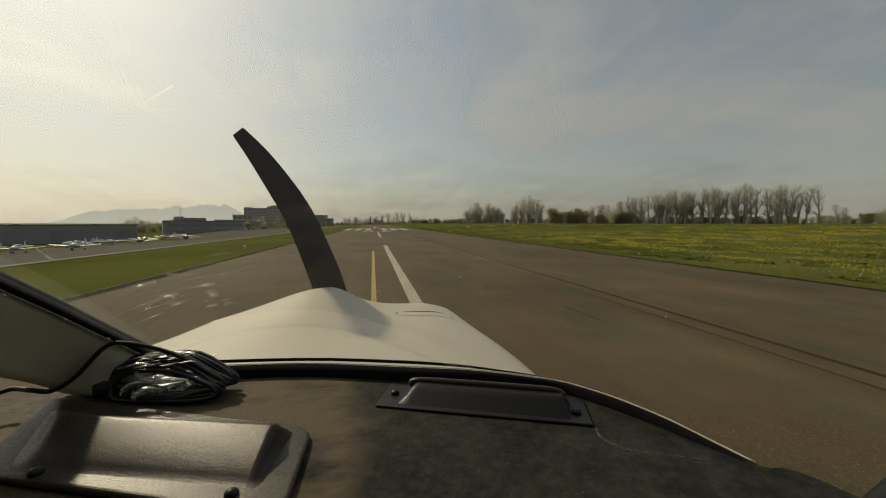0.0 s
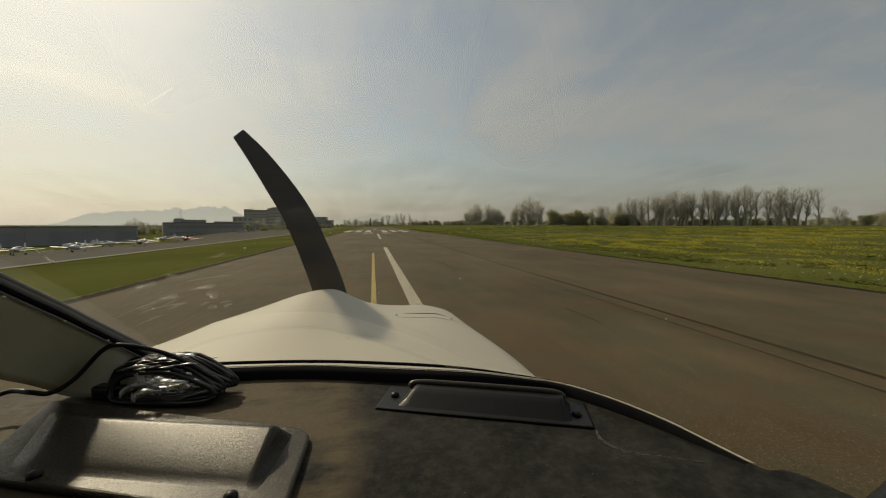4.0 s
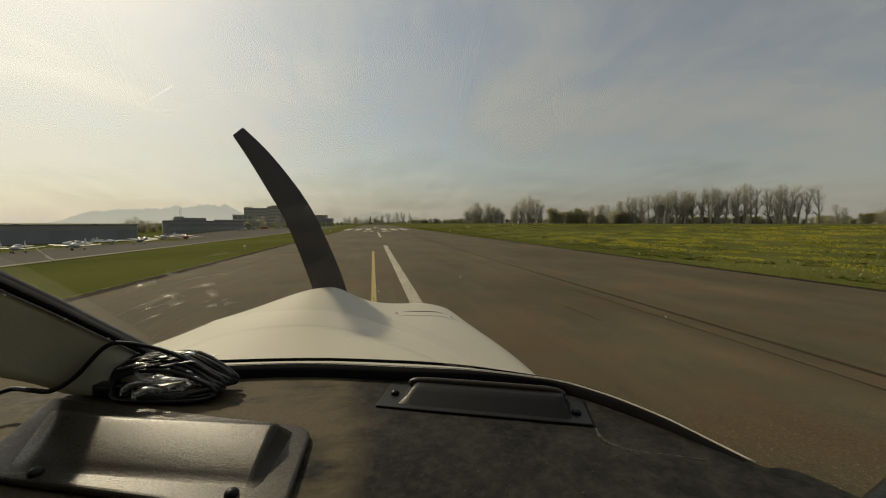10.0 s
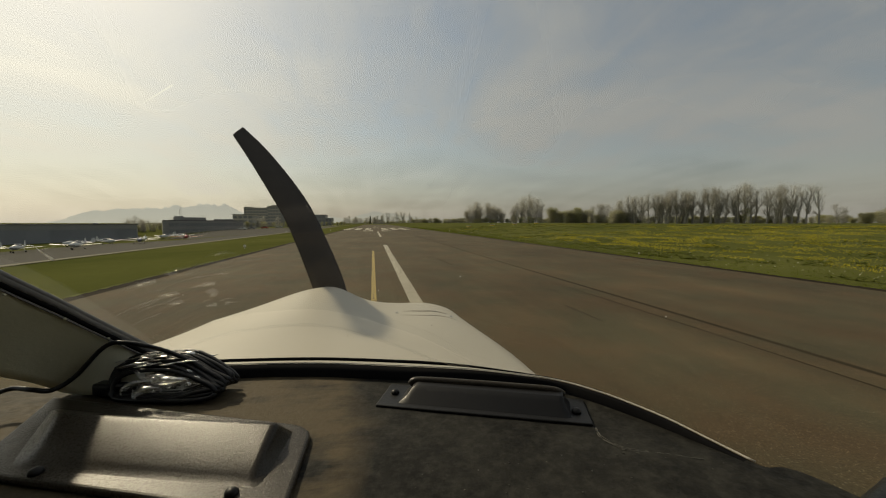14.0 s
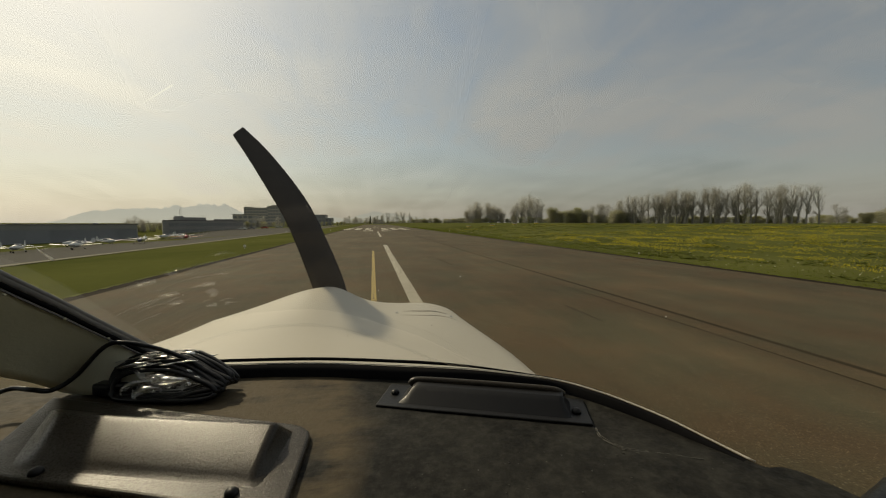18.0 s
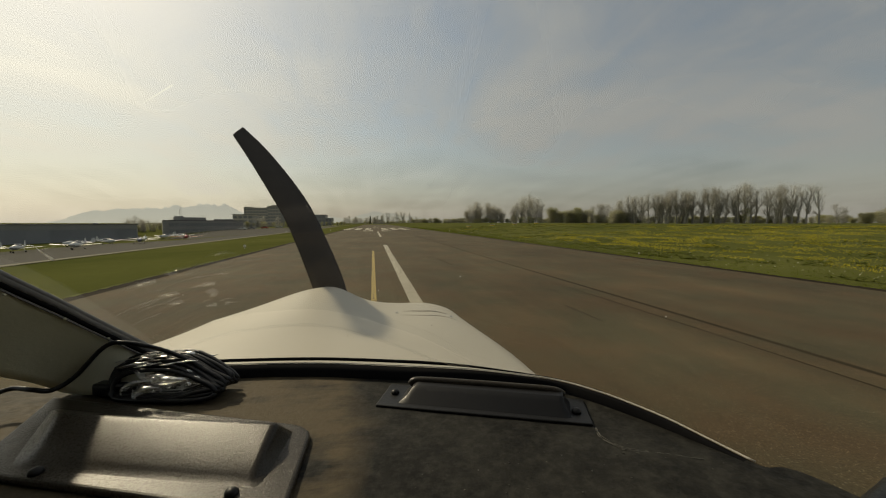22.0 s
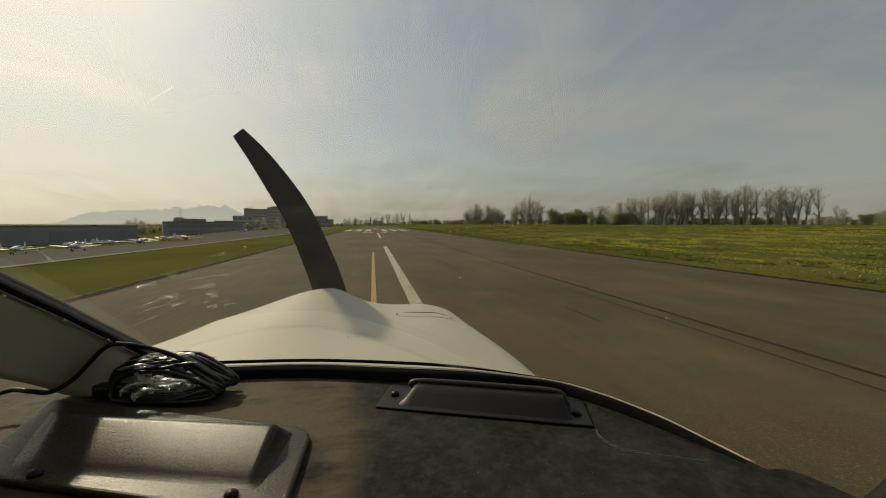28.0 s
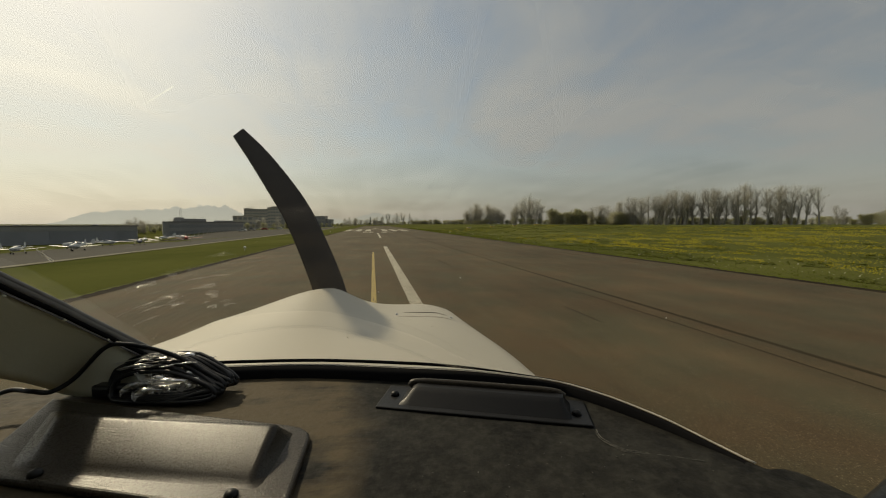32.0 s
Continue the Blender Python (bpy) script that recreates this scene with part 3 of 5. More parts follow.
plane.matrix_world = YAW @ plane.matrix_world


def rel(p):
    return (p[0] - AX, p[1] - 0.4, p[2])


def cowl_z(x, y):
    u = (x - AX) / (0.50 - 0.05 * smoothstep(0.8, 1.5, y))
    u /= 1.06 if x > AX else 1.0 + 0.16 * smoothstep(1.4, 0.9, y)
    a = min(abs(u), 1.0)
    f = min(1.0, max(0.0, (y - 0.72) / 0.66))
    front = f * f * f * (f * (6 * f - 15) + 10)
    z = 1.752 - 0.030 * front - (0.090 - 0.030 * front) * a ** 2.2
    z += 0.062 * front * math.exp(-((x + 0.135) / (0.10 if x > -0.135 else 0.21)) ** 2)
    z += 0.014 * front * math.exp(-((x - 0.225) / 0.09) ** 2)
    z -= 0.16 * smoothstep(1.36, 1.47, y) ** 2
    z -= 0.06 * max(0.0, (a - 0.86) / 0.14) ** 2
    return z


FOOT = [(-0.66, 0.670), (-0.60, 0.684), (-0.42, 0.692), (-0.25, 0.678), (-0.093, 0.655), (0.064, 0.608), (0.18, 0.572), (0.275, 0.530), (0.325, 0.473), (0.362, 0.410), (0.392, 0.345), (0.410, 0.304), (0.446, 0.278), (0.47, 0.10), (0.48, -0.30)]


def foot_y(x):
    """How far ahead the windscreen's foot lies at x."""
    for (xa, ya), (xb, yb) in zip(FOOT, FOOT[1:]):
        if xa <= x <= xb:
            return ya + (yb - ya) * (x - xa) / (xb - xa)
    return FOOT[0][1]


bm = bmesh.new()
rings = []
for j in range(33):
    y = 0.30 + 1.16 * j / 32
    w = (0.50 - 0.05 * smoothstep(0.8, 1.5, y)) * (1 - 0.25 * smoothstep(1.36, 1.47, y) ** 2)
    top = []
    for k in range(41):
        x = AX + w * (-1 + 2 * k / 40) * (1.06 if k > 20 else 1.0 + 0.16 * smoothstep(1.4, 0.9, 0.62 + 0.84 * j / 32))
        y0 = foot_y(x) + 0.015
        top.append((x, y0 + (1.46 - y0) * j / 32))
    y = 0.62 + 0.84 * j / 32
    ring = [rel((x, yy, cowl_z(x, yy))) for x, yy in top]
    zr, zl = ring[-1][2], ring[0][2]
    ring += [rel((AX + w * c, y, zr - (zr - 0.98) * s)) for c, s in ((1.07, 0.12), (1.07, 0.35), (1.0, 0.65), (0.85, 0.92), (0.5, 1.0), (-0.5, 1.0), (-0.85, 0.92), (-1.0, 0.65), (-1.10, 0.35), (-1.14, 0.12))]
    rings.append(ring)
part("cowling", loft(bm, rings, False), "cowl", plane, "glossy off-white engine cowling", True)

# raised latch panel on the cowling
bm = bmesh.new()
for x0, x1, y0, y1 in ((0.115, 0.262, 1.225, 1.222), (0.09, 0.285, 1.155, 1.158)):
    pts = [(x0 + (x1 - x0) * k / 12, y0 + (y1 - y0) * k / 12 + 0.004 * math.sin(0.9 * k)) for k in range(13)]
    tube(bm, [rel((x, y, cowl_z(x, y) + 0.0001)) for x, y in pts], [(0.0016 if y0 > 1.2 else 0.0007) * (0.3 + math.sin(math.pi * k / 12)) for k in range(13)], 6)
part("hatch_seam", bm, "seam", plane, "dark seam round the oil hatch", True)
for x in (0.09, 0.27):
    bm = bmesh.new()
    bmesh.ops.create_uvsphere(bm, u_segments=10, v_segments=6, radius=0.005, matrix=pose(*rel((x, 1.19, cowl_z(x, 1.19)))))
    part("fastener", bm, "chrome", plane, smooth=True)

# propeller: two curved blades on a hub
hub = rel((-0.083, 1.53, 1.63))
prop = part("propeller", loft(bmesh.new(), [[(hub[0] + r * math.cos(a), hub[1] + d, hub[2] + r * math.sin(a)) for a in [k * math.pi / 8 for k in range(16)]]
                                           for d, r in ((-0.06, 0.07), (0.0, 0.085), (0.08, 0.075), (0.15, 0.045), (0.18, 0.008))]), "prop", plane, "dark propeller with two curved blades", True)
# centre line and width of the blade, from root to tip, away from the hub
BLADE = [((-0.02, 0.00), 0.095), ((-0.055, 0.08), 0.118), ((-0.078, 0.16), 0.118), ((-0.125, 0.29), 0.112), ((-0.180, 0.42), 0.105), ((-0.245, 0.53), 0.094), ((-0.315, 0.635), 0.074), ((-0.372, 0.708), 0.052), ((-0.384, 0.722), 0.046)]
spine = bend([(x, z, w) for (x, z), w in BLADE], 4)
for s in (1, -1):
    rings = []
    for i, (cx, cz, w) in enumerate(spine):
        a, b = spine[max(i - 1, 0)], spine[min(i + 1, len(spine) - 1)]
        d = Vector((b[0] - a[0], 0, b[1] - a[1])).normalized()
        i *= 0.25
        q = Vector((d.z, 0, -d.x))
        tw = 0.55 - 0.045 * i
        th = 0.028 * (1 - i / 10)
        ring = []
        for k in range(12):
            ang = 2 * math.pi * k / 12
            u, v = math.cos(ang) * w / 2, math.sin(ang) * th / 2
            p = Vector((cx, 0, cz)) + q * u + Vector((0, v + u * math.tan(tw) * 0.6, 0))
            ring.append((hub[0] + s * p.x, hub[1] + p.y * 0.8, hub[2] + s * p.z))
        rings.append(ring)
    part("blade", loft(bmesh.new(), rings), "prop", prop, smooth=True)

# line of the windscreen's foot, from the port side round to starboard
foot = [Vector((x, y, 1.74)) for x, y in FOOT]
line = bend(foot, 5)


def outward(i, d):
    a, b = line[max(i - 1, 0)], line[min(i + 1, len(line) - 1)]
    t = (b - a).normalized()
    return line[i] + Vector((-t.y, t.x, 0)) * d


# glare shield: a vinyl-covered top that droops towards the panel
bm = bmesh.new()
rows = []
for i, p in enumerate(line):
    q = outward(i, 0.004)
    row = []
    for k in range(15):
        u = k / 14
        x, y = q.x + (AX + 0.1 - q.x) * u * 0.55, q.y + (0.16 - q.y) * u
        z = 1.742 + 0.0015 * noise.noise((x * 14, y * 14, 0)) - 0.10 * smoothstep(0.22, 0.12, y) * (0.35 + 0.65 * u)
        row.append(bm.verts.new(rel((x, y, z))))
    rows.append(row)
for a, b in zip(rows, rows[1:]):
    for k in range(14):
        bm.faces.new((a[k], a[k + 1], b[k + 1], b[k]))
bmesh.ops.remove_doubles(bm, verts=bm.verts, dist=0.0005)
shield = part("glare_shield", bm, "dash", plane, "worn black vinyl glare shield, dusty brown up to a painted shade edge", True)

# rubber lip, outer bead and pale rim along the windscreen's foot
def lip(i):
    x = line[i].x
    return (0.020 - 0.0115 * smoothstep(0.14, 0.42, x) + 0.004 * math.exp(-((x - 0.33) / 0.05) ** 2)) * (1 - 0.8 * smoothstep(0.365, 0.413, x))


END = next(i for i, p in enumerate(line) if p.y < 0.3055 and p.x > 0.3)
bm = bmesh.new()
rows = []
for i in range(10, END + 2):
    wall = smoothstep(0.05, 0.28, line[i].x)
    a, b = outward(i, -0.002), outward(i, 0.012 - 0.006 * wall)
    rows.append([bm.verts.new(rel(p)) for p in ((a.x, a.y, 1.738), (a.x, a.y, 1.740 + lip(i) * (0.75 + 0.22 * wall)), (b.x, b.y, 1.740 + lip(i)), (b.x, b.y, 1.735))])
for a, b in zip(rows, rows[1:]):
    for k in range(3):
        bm.faces.new((a[k], a[k + 1], b[k + 1], b[k]))
part("seal", bm, "rubber", plane, "black rubber windscreen seal", True)
part("rim", tube(bmesh.new(), [rel((*outward(i, 0.0135 - 0.006 * smoothstep(0.05, 0.28, line[i].x)).xy, 1.741 + lip(i))) for i in range(10, END)], 0.0011, 6), "trim", plane, "thin pale windscreen rim", True)
part("bead", tube(bmesh.new(), [rel((*outward(i, 0.040 - 0.020 * smoothstep(0.05, 0.32, line[i].x)).xy, 1.7545 + 0.4 * (lip(i) - 0.011) - 0.004 * smoothstep(0.05, 0.32, line[i].x))) for i in range(10, END - 14)], [0.003 - 0.0022 * smoothstep(0.05, 0.32, line[i].x) for i in range(10, END - 14)], 6), "rubber", plane, "black rubber bead", True)
part("side_rail", tube(bmesh.new(), [rel(p) for p in bend([(0.70, 0.34, 1.640), (0.58, 0.30, 1.640), (0.51, 0.22, 1.638), (0.50, -0.3, 1.635)], 5)], 0.026, 12), "hood_dark", plane, "dark padded side rail", True)

# clear screen rising back over the cockpit
bm = bmesh.new()
rows = []
SILL = bend([Vector((x, y, 1.74)) for x, y in ((-0.60, 0.50), (-0.52, 0.62), (-0.45, 0.69), (-0.35, 0.745), (-0.25, 0.765), (-0.093, 0.75), (0.064, 0.675), (0.18, 0.60), (0.275, 0.548), (0.330, 0.480), (0.367, 0.413), (0.398, 0.345), (0.414, 0.300), (0.425, 0.250), (0.445, 0.10), (0.455, -0.30))], 5)
for p in SILL:
    x, y = p.x, p.y
    rows.append([bm.verts.new(rel((x + (AX + (x - AX) * 0.55 - x) * u, y + (y * 0.30 + 0.02 - y) * u, 1.745 + 0.66 * u ** 0.93))) for u in [k / 16 for k in range(17)]])
for a, b in zip(rows, rows[1:]):
    for k in range(16):
        bm.faces.new((a[k], a[k + 1], b[k + 1], b[k]))
pane = part("windscreen", bm, "acrylic", plane, "clear curved acrylic windscreen", True)
pane.visible_shadow = False

# port corner post: grey-green gusset with a dark rubber edge and a bright bead
bm = bmesh.new()
# the unseen rear end hangs lower, added to shade the demister hood
LOW = [(-0.340, 0.735, 1.742), (-0.350, 0.690, 1.742), (-0.380, 0.645, 1.742), (-0.421, 0.646, 1.746), (-0.454, 0.649, 1.755), (-0.463, 0.617, 1.781), (-0.470, 0.578, 1.807), (-0.496, 0.516, 1.856), (-0.521, 0.465, 1.810), (-0.551, 0.342, 1.782), (-0.580, -0.285, 1.772)]
TOP = [(-0.347, 0.746, 1.754), (-0.358, 0.725, 1.769), (-0.368, 0.697, 1.793), (-0.383, 0.654, 1.829), (-0.393, 0.619, 1.855), (-0.406, 0.584, 1.885), (-0.427, 0.533, 1.928), (-0.460, 0.487, 1.975), (-0.499, 0.361, 2.060), (-0.525, 0.172, 2.138), (-0.542, -0.258, 2.258)]
rows = [[bm.verts.new(rel(Vector(a).lerp(Vector(b), k / 8))) for k in range(9)] for a, b in zip(bend(LOW, 5), bend(TOP, 5))]
for a, b in zip(rows, rows[1:]):
    for k in range(8):
        bm.faces.new((a[k], a[k + 1], b[k + 1], b[k]))
post = part("corner_panel", bm, "panel", plane, "matt grey-green metal corner panel", True)
mod = post.modifiers.new("sheet", "SOLIDIFY")
mod.thickness = 0.006
# hidden dark sheet, added so the windscreen mirrors less of the post
bm = bmesh.new()
EYE = Vector((0, 0, 2.0))
rows = [[bm.verts.new(rel(EYE + (Vector(a).lerp(Vector(b), 0.04 + 0.96 * k / 4) - EYE) * 1.022)) for k in range(5)] for a, b in zip(bend(LOW, 5), bend(TOP, 5))]
for a, b in zip(rows, rows[1:]):
    for k in range(4):
        bm.faces.new((a[k], a[k + 1], b[k + 1], b[k]))
part("backing", bm, "rubber", post, "hidden black sheet added to dull the post's reflection", True)
EDGE = [(-0.542, -0.258, 2.335), (-0.525, 0.172, 2.182), (-0.499, 0.361, 2.073), (-0.460, 0.488, 1.990), (-0.427, 0.533, 1.939), (-0.405, 0.582, 1.895), (-0.393, 0.619, 1.863), (-0.374, 0.666, 1.821), (-0.354, 0.720, 1.774), (-0.345, 0.749, 1.749)]
part("edge_strip", tube(bmesh.new(), [rel(p) for p in bend(EDGE, 6)], 0.0068, 8), "strip", plane, "grey metal edge strip", True)
part("edge_bead", tube(bmesh.new(), [rel((x + 0.003, y - 0.003, z + 0.0060)) for x, y, z in bend(EDGE, 6)], 0.0034, 8), "strip", plane, "thin bright bead", True)
part("edge_bead", tube(bmesh.new(), [rel((x + 0.004, y - 0.004, z - 0.0085)) for x, y, z in bend(EDGE, 6)], 0.0032, 6), "rubber", plane, "black rubber bead", True)
part("edge_bead", tube(bmesh.new(), [rel((x + 0.004, y - 0.005, z - 0.0140)) for x, y, z in bend(EDGE, 6)], 0.0014, 6), "strip", plane, "thin bright bead", True)
for p in ((-0.397, 0.581, 1.876), (-0.379, 0.632, 1.833), (-0.420, 0.528, 1.919)):
    bm = bmesh.new()
    bmesh.ops.create_uvsphere(bm, u_segments=10, v_segments=6, radius=0.0018, matrix=pose(*rel(p)))
    part("rivet", bm, "panel", post, smooth=True)


def air_hood(flange, foot4, top4, mat, label, screws, dip, deck=1.7505):
    """A moulded demister hood: rounded flange, a raised scoop with a sloping face, and its screws."""
    ob = part("air_hood", prism(bmesh.new(), [rel((*p, 0))[:2] for p in flange], 1.7415, deck), mat, plane, label)
    bm = ob.data
    soften(ob, min(0.004, (deck - 1.742) * 0.48), 3)
    b, nu, nv = bmesh.new(), 40, 18
    lo, hi = [Vector((*p, deck - 0.0005)) for p in foot4], [Vector(p) for p in top4]

    def at(c, u, v):
        return c[0].lerp(c[1], u).lerp(c[3].lerp(c[2], u), v)

    grid = []
    for i in range(nu + 1):
        row = []
        for j in range(nv + 1):
            u, v = i / nu, j / nv
            # rounded shoulders: the rim of the grid runs down to the flange
            k = min(smoothstep(0, 0.075, u), smoothstep(0, 0.05, 1 - u), smoothstep(0, 0.10, v), smoothstep(0, 0.12, 1 - v)) ** 0.6
            uu, vv = min(1, max(0, (u - 0.05) / 0.90)), min(1, max(0, (v - 0.05) / 0.89))
            q = at(hi, uu, vv)
            q.z = hi[0].lerp(hi[1], uu).z * (1 - vv ** dip) + hi[3].lerp(hi[2], uu).z * vv ** dip
            row.append(b.verts.new(rel(at(lo, u, v).lerp(q, k))))
        grid.append(row)
    for ra, rb in zip(grid, grid[1:]):
        for j in range(nv):
            b.faces.new((ra[j], ra[j + 1], rb[j + 1], rb[j]))
    part("scoop", b, mat, ob, smooth=True)
    for x, y in screws:
        b = bmesh.new()
        tube(b, [rel((x, y, z + deck - 1.7505)) for z in (1.750, 1.753, 1.7555, 1.7565)], [0.0066, 0.0063, 0.0045, 0.001], 12)
        part("screw", b, "hood_dark", ob, "dark domed screw", True)
    return ob


air_hood([(-0.455, 0.635), (-0.100, 0.4875), (-0.083, 0.478), (-0.072, 0.464), (-0.070, 0.450), (-0.074, 0.340), (-0.084, 0.332), (-0.398, 0.450), (-0.412, 0.470)],
         [(-0.368, 0.450), (-0.103, 0.364), (-0.091, 0.464), (-0.425, 0.592)],
         [(-0.352, 0.452, 1.7512), (-0.112, 0.376, 1.7515), (-0.104, 0.447, 1.7755), (-0.376, 0.526, 1.7745)], "hood", "dark grained plastic demister hood", [(-0.127, 0.364), (-0.331, 0.4356)], 0.78)
outlet = air_hood([(0.035, 0.592), (0.008, 0.524), (0.282, 0.415), (0.308, 0.480)],
         [(0.040, 0.522), (0.262, 0.432), (0.285, 0.478), (0.060, 0.570)],
         [(0.064, 0.541, 1.762), (0.262, 0.457, 1.764), (0.270, 0.472, 1.765), (0.070, 0.556, 1.764)], "hood_dark", "smooth black demister outlet", [(0.0385, 0.555), (0.277, 0.447)], 0.8, 1.7455)
# the lit top of the lip is put in with a lighter plastic
part("ridge", tube(bmesh.new(), bend([rel(p) for p in ((0.062, 0.5565, 1.757), (0.072, 0.555, 1.7630), (0.12, 0.536, 1.7645), (0.20, 0.503, 1.7650), (0.258, 0.4785, 1.7645), (0.272, 0.471, 1.759))], 5), 0.0052, 10), "hood", outlet, "rounded top lip", True)

# fuselage tub, floor and undercarriage
bm = bmesh.new()
hull = []
for y, w, zt, zb in ((0.62, 0.50, 1.66, 0.98), (0.3, 0.56, 1.62, 0.90), (-0.4, 0.58, 1.60, 0.88), (-1.4, 0.52, 1.60, 0.92), (-2.8, 0.30, 1.52, 1.10), (-4.2, 0.10, 1.46, 1.28)):
    hull.append([rel((AX + w * c, y, zb + (zt - zb) * s)) for c, s in ((1, 1), (1.03, .6), (.95, .2), (.7, 0), (-.7, 0), (-.95, .2), (-1.03, .6), (-1, 1))])
rows = [[bm.verts.new(p) for p in r] for r in hull]
for a, b in zip(rows, rows[1:]):
    for k in range(7):
        bm.faces.new((a[k], a[k + 1], b[k + 1], b[k]))
for a, b in zip(rows[3:], rows[4:]):
    bm.faces.new((a[7], a[0], b[0], b[7]))
part("fuselage", bm, "hull", plane, smooth=True)
for x, y, zt in ((AX, 1.1, 1.05), (AX - 1.2, -0.5, 0.98), (AX + 1.2, -0.5, 0.98)):
    leg = part("leg", tube(bmesh.new(), [rel(p) for p in ((x * 0.6 + AX * 0.4, y, zt), (x, y, 0.25))], 0.035, 8), "hull", plane, smooth=True)
    prof = [(0.07, 0.05), (0.16, 0.07), (0.2, 0.05), (0.21, 0), (0.2, -0.05), (0.16, -0.07), (0.07, -0.05)]
    ring = [[rel((x + d, y + r * math.cos(a), 0.212 + r * math.sin(a))) for r, d in prof] for a in [k * math.pi / 10 for k in range(20)]]
    rb = bmesh.new()
    rr = [[rb.verts.new(p) for p in q] for q in ring]
    for k in range(20):
        for i in range(7):
            rb.faces.new((rr[k][i], rr[k][(i + 1) % 7], rr[(k + 1) % 20][(i + 1) % 7], rr[(k + 1) % 20][i]))
    part("wheel", rb, "rubber", leg, smooth=True)
for s in (-1, 1):
    bm = bmesh.new()
    loft(bm, [[rel((AX + s * x, y0 + c * d, z + th * e)) for d, e in ((0, 0), (.1, .6), (.35, 1), (.7, .6), (1, 0), (.6, -.4), (.2, -.5))]
              for x, y0, c, z, th in ((0.5, 0.1, -1.6, 0.98, 0.11), (4.2, 0.05, -1.3, 1.30, 0.08))])
    part("wing", bm, "hull", plane)
    part("tailplane", loft(bmesh.new(), [[rel((AX + s * x, -3.5 - c * d, 1.45 + 0.05 * e)) for d, e in ((0, 0), (.4, 1), (1, 0), (.4, -1))] for x, c in ((0.05, 0.8), (1.45, 0.6))]), "hull", plane)

part("fin", loft(bmesh.new(), [[rel((AX + 0.05 * e, -3.1 - k - c * d, z)) for d, e in ((0, 0), (.4, 1), (1, 0), (.4, -1))] for z, c, k in ((1.4, 1.2, 0), (2.5, 0.6, 0.5))]), "hull", plane)
# unseen panel on the port side, added to keep light off the hood
bm = bmesh.new()
side = [[bm.verts.new(rel(p)) for p in col] for col in (((-0.545, 0.50, 1.55), (-0.548, 0.50, 1.70), (-0.548, 0.50, 1.80)), ((-0.60, 0.30, 1.55), (-0.60, 0.30, 1.70), (-0.590, 0.30, 1.77)), ((-0.625, -0.30, 1.55), (-0.62, -0.30, 1.70), (-0.612, -0.30, 1.76)))]
for a, b in zip(side, side[1:]):
    for k in range(2):
        bm.faces.new((a[k], b[k], b[k + 1], a[k + 1]))
part("side_panel", bm, "liner", plane, "unseen grey panel added to shade the port hood", True).modifiers.new("sheet", "SOLIDIFY").thickness = 0.01
part("cabin_floor", boxed(-0.5, 0.5, -1.8, 0.15, 0.95, 0.98), "dash", plane)

# unseen cabin shell added to cut skylight and reflections: liner, rear bulkhead, white skin
arch = [(0.56, 1.60), (0.57, 1.85), (0.53, 2.10), (0.42, 2.30), (0.22, 2.41), (0.0, 2.44), (-0.22, 2.41), (-0.42, 2.30), (-0.53, 2.10), (-0.57, 1.85), (-0.56, 1.60)]
for name, mat, grow_by, ya, yb in (("cabin_liner", "liner", 0.0, 0.02, -1.35), ("cabin_roof", "hull", 0.03, 0.04, -1.40)):
    bm = bmesh.new()
    rows = [[bm.verts.new(rel((AX + x * k * (1 + grow_by), y, 1.60 + (z - 1.60) * k + (grow_by if z > 1.7 else 0)))) for x, z in arch] for y, k in ((ya, 1.0), (0.6 * ya + 0.4 * yb, 1.0), (yb, 0.86))]
    for a, b in zip(rows, rows[1:]):
        for k in range(len(arch) - 1):
            bm.faces.new((a[k], a[k + 1], b[k + 1], b[k]))
    if mat == "liner":
        bm.faces.new(rows[-1])
    else:
        tail = [bm.verts.new(rel((AX + x * 0.45, -2.7, 1.50 + (z - 1.60) * 0.12))) for x, z in arch]
        for k in range(len(arch) - 1):
            bm.faces.new((rows[-1][k], rows[-1][k + 1], tail[k + 1], tail[k]))
    part(name, bm, mat, plane, smooth=True)

# ---- cable on the glare shield ----
coil = thing("cable_coil", "hank of thin black cable with a clear plastic bag", "cable", (-0.308, 0.627, 1.744))
coil.matrix_world = YAW @ coil.matrix_world
rng = random.Random(11)
for k in range(24):
    w = k / 23
    a, b = 0.082 + 0.018 * w + rng.gauss(0, 0.002), 0.024 + 0.008 * w + rng.gauss(0, 0.001)
    lean, turn, oy = 0.95 - 0.25 * w + rng.gauss(0, 0.05), -0.25 + rng.gauss(0, 0.035), -0.016 + 0.046 * w + rng.gauss(0, 0.002)
    oz, ox = 0.021 + 0.010 * math.sin(math.pi * w) + rng.gauss(0, 0.001), 0.016 - 0.016 * w + rng.gauss(0, 0.002)
    pts = []
    for j in range(29):
        th = 2 * math.pi * j / 28
        x = a * math.cos(th) + ox
        pinch = 1 - 0.45 * smoothstep(0.01, 0.10, x)
        front = smoothstep(0.15, -0.35, math.sin(th)) * smoothstep(0.075, 0.02, x)
        v = b * math.sin(th) * pinch + 0.002 * math.sin(3 * th + k)
        pts.append((x * math.cos(turn) - (oy + v * math.cos(lean)) * math.sin(turn), x * math.sin(turn) + (oy + v * math.cos(lean)) * math.cos(turn), max(0.003, (oz + v * math.sin(lean) - 0.11 * max(0, x - 0.02)) * (1 - front) + front * (0.0035 + 0.0012 * (k % 4)))))
    part("loop", tube(bmesh.new(), pts, 0.0034, 7), "cable", coil, smooth=True)
bm = bmesh.new()
gv = []
